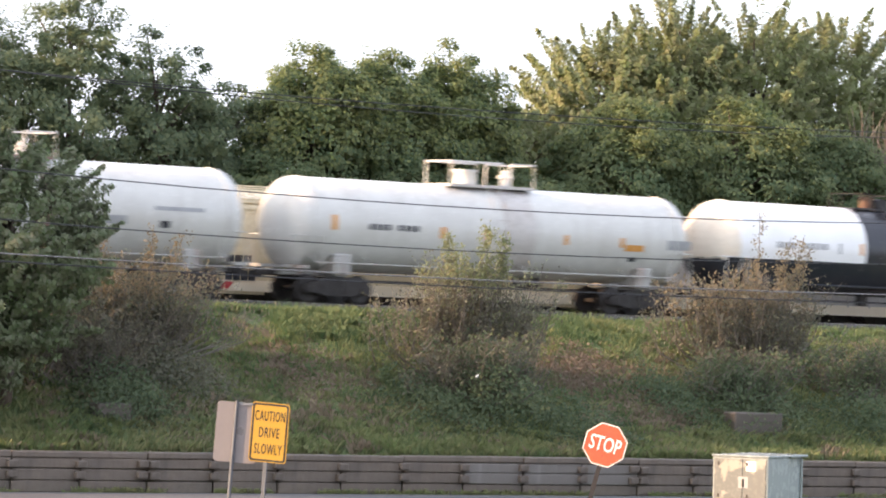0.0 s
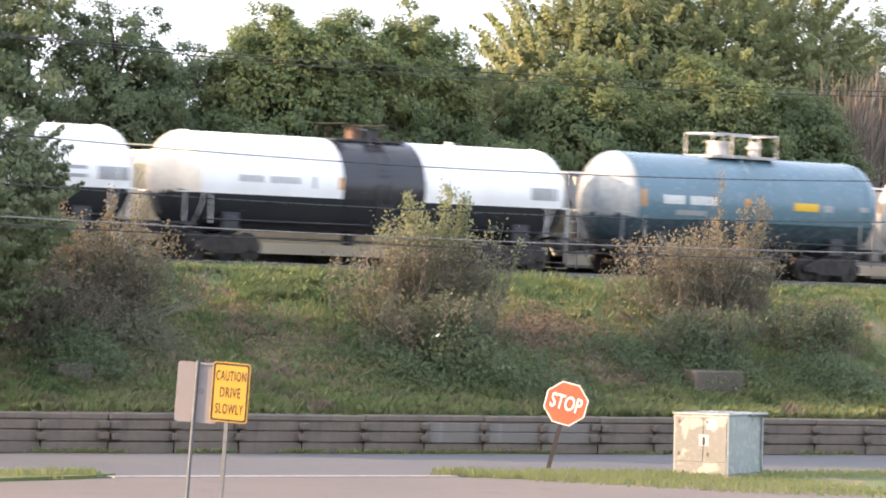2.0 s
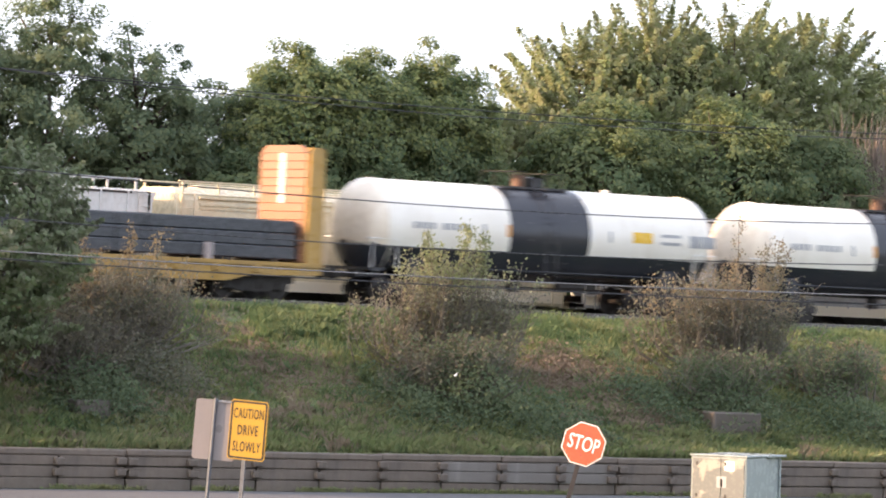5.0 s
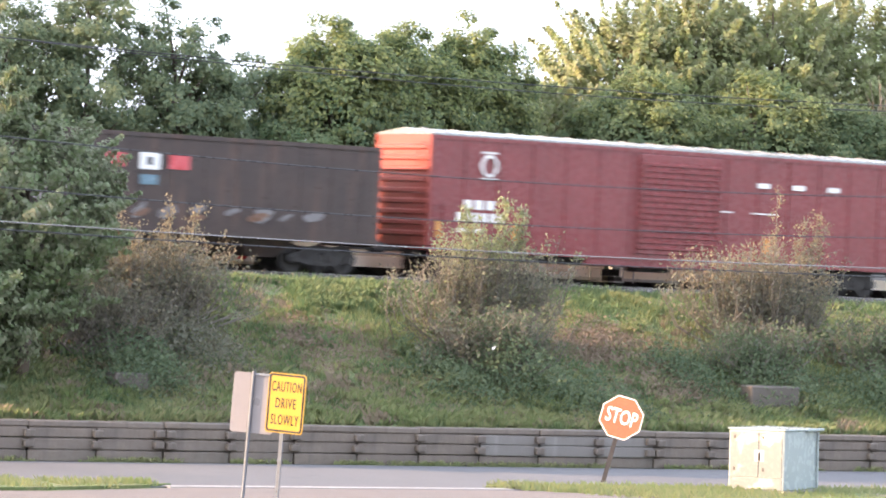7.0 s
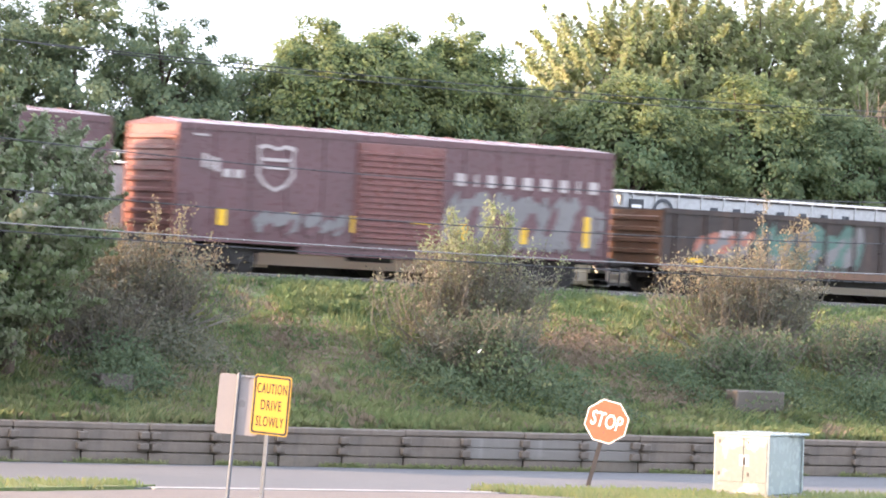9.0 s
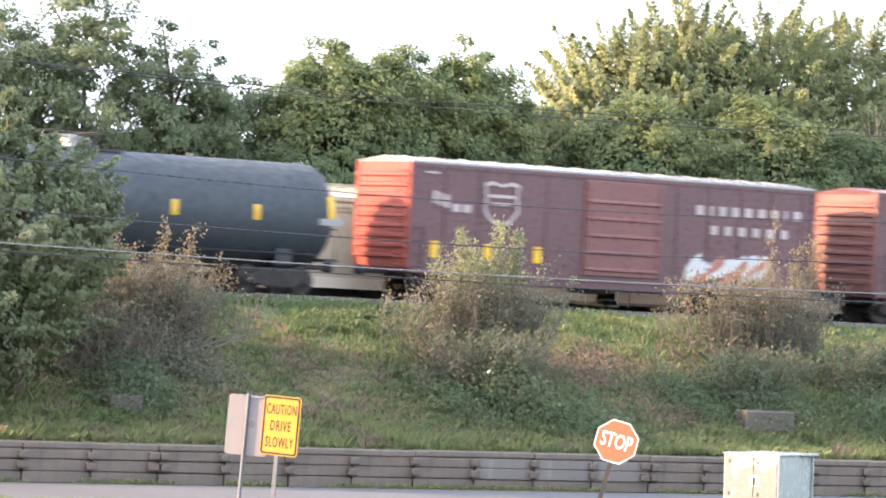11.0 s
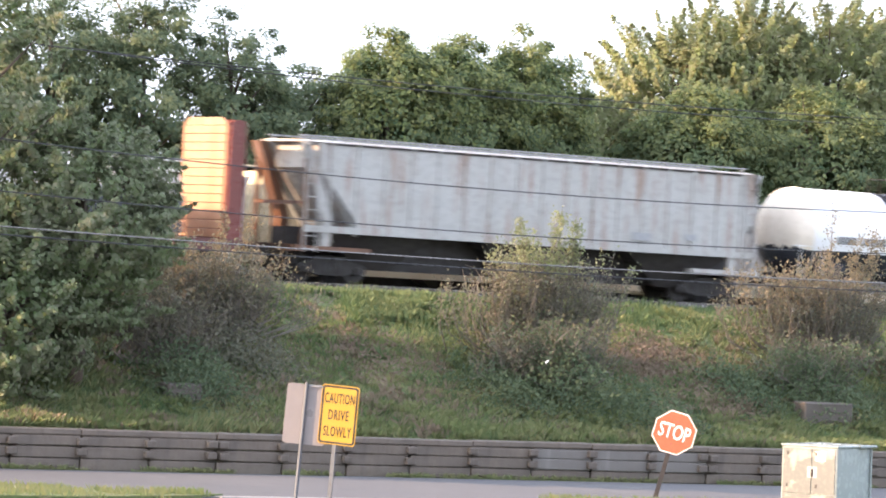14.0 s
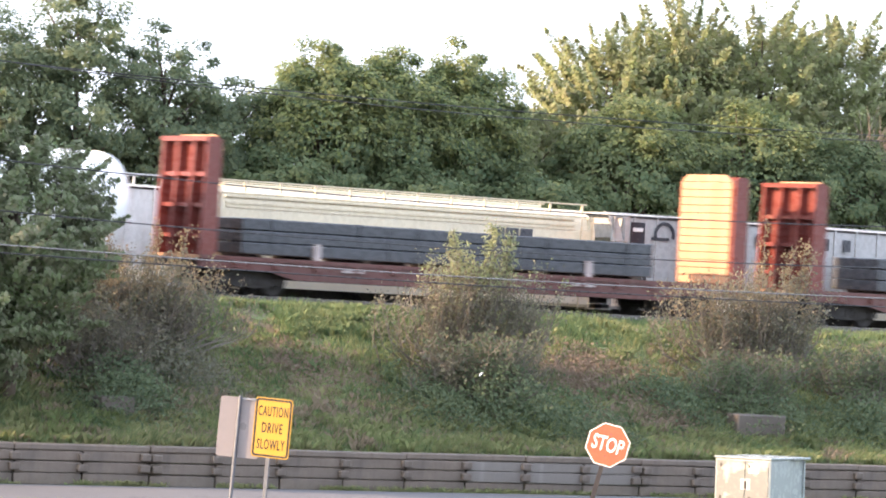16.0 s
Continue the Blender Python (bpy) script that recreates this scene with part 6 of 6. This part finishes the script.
def covered_hopper(u0, u1, label, mat, top, low, track, end_mat=None, ribs=True, curved=False, rail_mat=None, deco=None, bay_mat=None, plain_roof=False):
    t, L = car_base("covered_hopper", u0, u1, label, "covered hopper", "covered hopper cars" if track else "standing covered hoppers", track)
    h = 1.58
    end_mat = end_mat or mat
    eave = top - 0.25
    inset = 1.9
    # side profile: full sheet, with the ends cut back under the roof line
    if curved:
        sec = [(-h, low), (-h, low + 0.62 * (eave - low)), (-h * 0.985, low + 0.8 * (eave - low)), (-h * 0.93, low + 0.93 * (eave - low)), (-h * 0.86, eave)]
    else:
        sec = [(-h, low), (-h, eave)]
    sec = sec + [(-p, q) for p, q in reversed(sec)]
    if curved:
        part("body", M().prism(sec, "x", -L + 0.15, L - 0.15), mat, t)
    else:
        part("body", M().prism([(-L + 0.75, eave), (L - 0.4, eave), (L - 0.4, eave - 1.5), (L - 1.0, low), (-L + 2.1, low), (-L + 2.1, low + 0.15), (-L + 0.75, eave - 0.75)], "y", -h, h), mat, t)
        part("end_plate", M().box(-L + 0.68, -L + 0.745, -h, h, eave - 0.75, eave), mat, t)
    part("roof", M().prism([(sec[len(sec) // 2 - 1][0] - 0.05, eave), (-sec[len(sec) // 2 - 1][0] + 0.05, eave), (1.0, top - 0.05 if curved else eave + 0.07), (-1.0, top - 0.05 if curved else eave + 0.07)], "x", -L + 0.3, L - 0.3), mat, t)
    for s in (-1, 1):
        if not curved:
            top_x, low_x = (L - 0.74, L - 2.08) if s < 0 else (L - 0.38, L - 0.98)
            m = M().prism([(s * top_x, eave - 0.76), (s * (top_x - 0.04), eave - 0.76), (s * (low_x - 0.04), low - 0.2), (s * low_x, low - 0.2)], "y", -h + 0.02, h - 0.02)
            part("end_sheet", m, mat, t, "sloping end sheet")
            # Sun on the far brace is put into its orange; near one stays plain.
            for y in (-h + 0.02, h - 0.52):
                part("end_brace", M().prism([(s * (L - 0.1), eave), (s * (L - 0.42), eave), (s * (L - 1.25), 1.95), (s * (L - 1.25), 1.05), (s * (L - 0.93), 1.05), (s * (L - 0.93), 1.9)], "y", y, y + (0.12 if y < 0 else 0.5)), mat if y < 0 else end_mat, t, "bent end brace")
        p = M()
        for y in (-h + 0.08, h - 0.08):
            p.box(s * (L - 0.35) - 0.06, s * (L - 0.35) + 0.06, y - 0.06, y + 0.06, 1.0, eave)
        p.box(s * (L - 0.2) - 0.2, s * (L - 0.2) + 0.2, -h, h, 0.9, 1.1)
        p.box(s * (L - 0.35) - 0.05, s * (L - 0.35) + 0.05, -h, h, low + 0.65, low + 0.75)
        parts("end_frame", p, end_mat if s < 0 else mat, t)
        part("shear_plate", M().box(min(s * (L - 2.6), s * L), max(s * (L - 2.6), s * L), -h, h, 0.95, 1.08), end_mat if s < 0 else mat, t)
        bogie(t, s * (L - 1.6))
        coupler(t, s * L, s)
        ladder(t, s * (L - 0.35) - (0.05 if s < 0 else 0.37), -h - 0.02, 0.9, eave, mat, 0.42)
    part("side_sill", M().box(-L + 0.3, L - 0.3, -h - 0.03, -h + 0.08, low - 0.28 if curved or not track else low - 0.14, low + 0.06), mat if track else SILL, t)
    if ribs:
        r = M()
        for x in np.arange(-L + 1.1, L - 0.8, 0.92):
            r.box(x - 0.03, x + 0.03, -h - 0.05, -h + 0.02, low, eave)
        parts("side_rib", r, mat, t)
    for k, z in enumerate((eave - 0.10, eave - 0.30, eave - 0.42) if curved else (eave - 0.04,)):
        part("side_strip", M().box(-L + 0.95, L - 0.95, -h - (0.0 if curved else 0.07) + 0.02 * (2 - k), -h + 0.3, z - 0.03, z + 0.03), mat if curved else IRON, t)
    part("centre_sill", M().box(-L + 0.3, L - 0.3, -0.4, 0.4, 0.45, 1.6 if track else 1.15), IRON, t)
    for x in np.linspace(-L + 3.0, L - 3.0, 3):
        part("hopper_bay", M().add([(x - 2.0, -1.45, low), (x + 2.0, -1.45, low), (x + 2.0, 1.45, low), (x - 2.0, 1.45, low), (x - 0.5, -0.9, 0.45), (x + 0.5, -0.9, 0.45), (x + 0.5, 0.9, 0.45), (x - 0.5, 0.9, 0.45)],
                                   [(0, 1, 5, 4), (1, 2, 6, 5), (2, 3, 7, 6), (3, 0, 4, 7), (4, 5, 6, 7)]), bay_mat or IRON, t)
    w = M()
    up = eave + 0.05 if plain_roof else (eave + 0.17 if track else top + 0.12)
    for y in (-0.95, 0.95) if not curved else (-1.25, 1.25):
        w.box(-L + 0.35, L - 0.35, y - 0.06, y + 0.06, up, up + 0.04)
        for x in np.linspace(-L + 0.5, L - 0.5, 12):
            w.box(x - 0.03, x + 0.03, y - 0.04, y + 0.04, eave, up + 0.01)
    part("roof_walk", w, rail_mat or IRON, t)
    part("hatch", M().box(-L + 1.5, L - 1.5, -0.35, 0.35, top - 0.06 if curved else eave + 0.04, top + 0.06 if curved else eave + 0.11, bev=0.03), mat, t)
    if deco:
        deco(t, L, -h - 0.03, low, eave)
    return t


def deco_grey(t, L, y, low, eave):
    n = bars(M(), 3.4, low + 0.22, [0.7], 0.24, y - 0.03)
    bars(n, 5.4, low + 0.30, [0.4], 0.2, y - 0.03)
    parts("label_plate", n, GREYMARK, t)


covered_hopper(-247.9, -231.2, "weathered grey covered hopper with rust streaks", GREY, 4.36, 1.62, True, RUST_SUN, rail_mat=GALV, deco=deco_grey, bay_mat=IRON)


def bulkhead_flat(u0, u1, deck_mat, brace_mat, load, label):
    t, L = car_base("bulkhead_flatcar", u0, u1, label, "flatcar", "bulkhead flatcars")
    h = 1.48
    part("deck", M().box(-L, L, -h, h, 1.02, 1.12), PLANK, t)
    s_ = M().prism([(-L, 1.02), (L, 1.02), (L, 0.78), (L - 2.4, 0.72), (L - 3.2, 0.52), (-L + 3.2, 0.52), (-L + 2.4, 0.72), (-L, 0.78)], "y", -h - 0.02, -h + 0.06)
    s_.box(-L, L, -h - 0.08, -h + 0.02, 1.02, 1.13)
    part("side_sill", s_, deck_mat, t)
    s2 = M().prism([(-L, 1.02), (L, 1.02), (L, 0.78), (L - 2.4, 0.72), (L - 3.2, 0.52), (-L + 3.2, 0.52), (-L + 2.4, 0.72), (-L, 0.78)], "y", h - 0.06, h + 0.02)
    part("side_sill", s2, deck_mat, t)
    for x in np.arange(-L + 1.2, L - 1.0, 1.35):
        part("stake_pocket", M().box(x - 0.09, x + 0.09, -h - 0.12, -h - 0.02, 0.80, 1.02, bev=0.015), deck_mat, t)
    part("underframe", M().box(-L + 0.3, L - 0.3, -0.4, 0.4, 0.5, 1.0), IRON, t)
    plank_me = M().box(-0.03, 0.03, -1.36, 1.36, 0.0, 0.235, bev=0.012).mesh("plank")
    planks = PLANK_DIM if deck_mat is YELLOW_FLAT else PLANK
    plank_me.materials.append(planks)
    for s in (-1, 1):
        bh = part("bulkhead", M().box(s * (L - 0.50) - 0.04, s * (L - 0.50) + 0.04, -h, h, 1.12, 4.40), brace_mat, t, "upright end bulkhead")
        x_in = s * (L - 0.58)
        for i in range(13):
            o = part("plank", plank_me, planks, bh)
            o.location = (x_in, 0, 1.16 + i * 0.25)
        top = M().prism([(-1.36, 4.41), (1.36, 4.41), (1.02, 4.63), (-1.02, 4.63)], "x", x_in - 0.03, x_in + 0.03)
        part("plank", top, planks, bh)
        if s > 0 and deck_mat is YELLOW_FLAT:
            part("batten", M().box(x_in - 0.07, x_in - 0.031, -0.12, 0.12, 2.9, 4.4), MARK, bh, "pale upright batten")
        b = M()
        for y in (-h + 0.06, -0.5, 0.5, h - 0.06):
            b.prism([(s * (L - 0.46), 1.12), (s * (L - 0.02), 1.12), (s * (L - 0.16), 4.5), (s * (L - 0.46), 4.5)], "y", y - 0.06, y + 0.06)
        b.box(min(s * (L - 0.46), s * (L - 0.1)), max(s * (L - 0.46), s * (L - 0.1)), -h, h, 4.42, 4.56)
        for z in (1.6, 2.5, 3.4):
            b.box(min(s * (L - 0.46), s * (L - 0.2)), max(s * (L - 0.46), s * (L - 0.2)), -h, h, z, z + 0.12)
        parts("brace", b, brace_mat, bh)
        # solid cheek on the side
        part("cheek", M().prism([(s * (L - 0.55), 1.12), (s * L, 1.12), (s * (L - 0.05), 4.5), (s * (L - 0.55), 4.5)], "y", -h - 0.03, -h + 0.02), brace_mat, bh)
        bogie(t, s * (L - 2.0))
        coupler(t, s * L, s)
    part("marker", M().box(-0.4, 0.1, -h - 0.10, -h - 0.02, 0.8, 0.95), FADED, t)
    part("marker", M().box(3.2, 4.0, -h - 0.10, -h - 0.02, 0.82, 0.92), FADED, t)
    part("marker", M().box(-5.0, -4.3, -h - 0.10, -h - 0.02, 0.82, 0.92), FADED, t)
    # the load: layers of long dark bundles on bearers
    c, x0, x1, ht = load
    for j, (a, b) in enumerate(((x0, x0 + (x1 - x0) * 0.34), (x0 + (x1 - x0) * 0.3405, x0 + (x1 - x0) * 0.66), (x0 + (x1 - x0) * 0.6605, x1))):
        ld = thing("load_bundle", pose(c, TRACK_Y, RAIL), "dark grey wrapped bundles strapped on the flatcar deck", "cargo", "loads on the flatcars")
        TRAIN.append((ld, c))
        n = 3
        for i in range(n):
            z = 1.22 + i * (ht / n)
            part("load_layer", M().box(a, b, -1.25 + 0.02 * i, 1.25 - 0.02 * i, z, z + ht / n - 0.014, bev=0.03), LOAD, ld)
        for x in (a + 0.7, (a + b) / 2, b - 0.7):
            part("bearer", M().box(x - 0.06, x + 0.06, -1.24, 1.24, 1.121, 1.22), BARK, ld)
        for x in (a + 1.0, b - 1.0):
            part("strap", M().box(x - 0.012, x + 0.012, -1.262, 1.262, 1.20, 1.22 + ht), LOAD, ld)
        part("stake", M().box((a + b) / 2 - 0.1, (a + b) / 2 + 0.1, -1.40, -1.28, 1.121, 1.62), FADED, ld, "pale wooden stake")
    return t


bulkhead_flat(-71.9, -52.3, YELLOW_FLAT, YELLOW_FLAT, (-62.1, -8.6, 9.05, 1.15), "dirty yellow bulkhead flatcar with wooden end walls")
bulkhead_flat(-269.1, -249.55, RED_FLAT, BRACE, (-259.3, -6.8, 8.0, 1.08), "red oxide bulkhead flatcar with wooden end walls")
bulkhead_flat(-291.3, -271.7, RED_FLAT, BRACE, (-281.5, -8.3, 6.4, 1.06), "red oxide bulkhead flatcar with wooden end walls")


# standing cars on the second track
def deco_cream(t, L, y, low, eave):
    n = bars(M(), L - 4.15, low + 1.5, [0.46, 0.46, 0.46], 0.54, y - 0.01, 0.08)
    bars(n, -L + 1.2, low + 0.5, [0.26, 0.26, 0.26], 0.32, y - 0.01, 0.05)
    bars(n, -L + 1.2, low + 0.05, [0.22, 0.22, 0.22, 0.22], 0.32, y - 0.01, 0.05)
    parts("letter_bar", n, DARKMARK, t)
    part("emblem", M().prism([(-L + 1.0, low - 0.22), (-L + 1.3, low - 0.22), (-L + 1.5, low + 0.0), (-L + 1.2, low + 0.0)], "y", y - 0.012, y), PINK, t)


def deco_pale(t, L, y, low, eave):
    m = bars(M(), -L + 4.2, eave - 0.72, [0.30] * 7, 0.40, y - 0.05, 0.62)
    parts("letter_bar", m, DARKMARK, t)
    e = M()
    a = [math.radians(k) for k in np.linspace(-20, 200, 14)]
    n = len(a)
    e.add([(-L + 2.3 + 0.30 * math.cos(k), y - 0.03, eave - 0.55 + 0.3 * math.sin(k)) for k in a] + [(-L + 2.3 + 0.42 * math.cos(k), y - 0.03, eave - 0.55 + 0.42 * math.sin(k)) for k in a], [(i, i + 1, n + i + 1, n + i) for i in range(n - 1)])
    e.box(-L + 1.8, -L + 2.5, y - 0.03, y, eave - 0.75, eave - 0.65)
    part("emblem", e, DARKMARK, t)
    part("data_panel", M().box(-L + 0.95, -L + 1.5, y - 0.05, y - 0.02, eave - 0.95, eave - 0.2), BLACK, t, "black data panel")
    part("letter_bar", M().box(-L + 1.02, -L + 1.42, y - 0.056, y - 0.05, eave - 0.50, eave - 0.38), MARK, t)


covered_hopper(51.35, 66.05, "standing cream covered hopper with roof walkway", CREAM, 4.12, 1.32, False, CREAM, ribs=False, curved=True, rail_mat=CREAM, deco=deco_cream)
covered_hopper(66.3, 82.0, "standing pale grey covered hopper with dark marks", PALE, 4.26, 1.32, False, PALE, ribs=True, rail_mat=PALE, deco=deco_pale, plain_roof=True)
covered_hopper(34.0, 50.9, "standing white covered hopper with roof walkway", OFFWHITE, 4.10, 1.32, False, OFFWHITE, ribs=True, rail_mat=PALE)


# ---- what moves ----
def motions():
    for ob, c in TRAIN:
        walk(ob, [(t, pose(c + SPEED * t, TRACK_Y, RAIL)) for t in range(0, 17, 2)])
    # wheels turn with the run of the train: two keyed sets, whose action the others share
    step = 1 / 30
    first = {}
    for w, s in WHEELS:
        if w.parent.parent.matrix_basis.translation.y > TRACK_Y + 2:
            continue
        if s not in first:
            walk(w, [(i * step, pose(s, 0, 0.42, 0, math.degrees(SPEED * i * step / 0.42), 0)) for i in range(481)])
            first[s] = w.animation_data
        else:
            w.rotation_mode = "QUATERNION"
            w.animation_data_create()
            w.animation_data.action = first[s].action
            w.animation_data.action_slot = first[s].action_slot


motions()
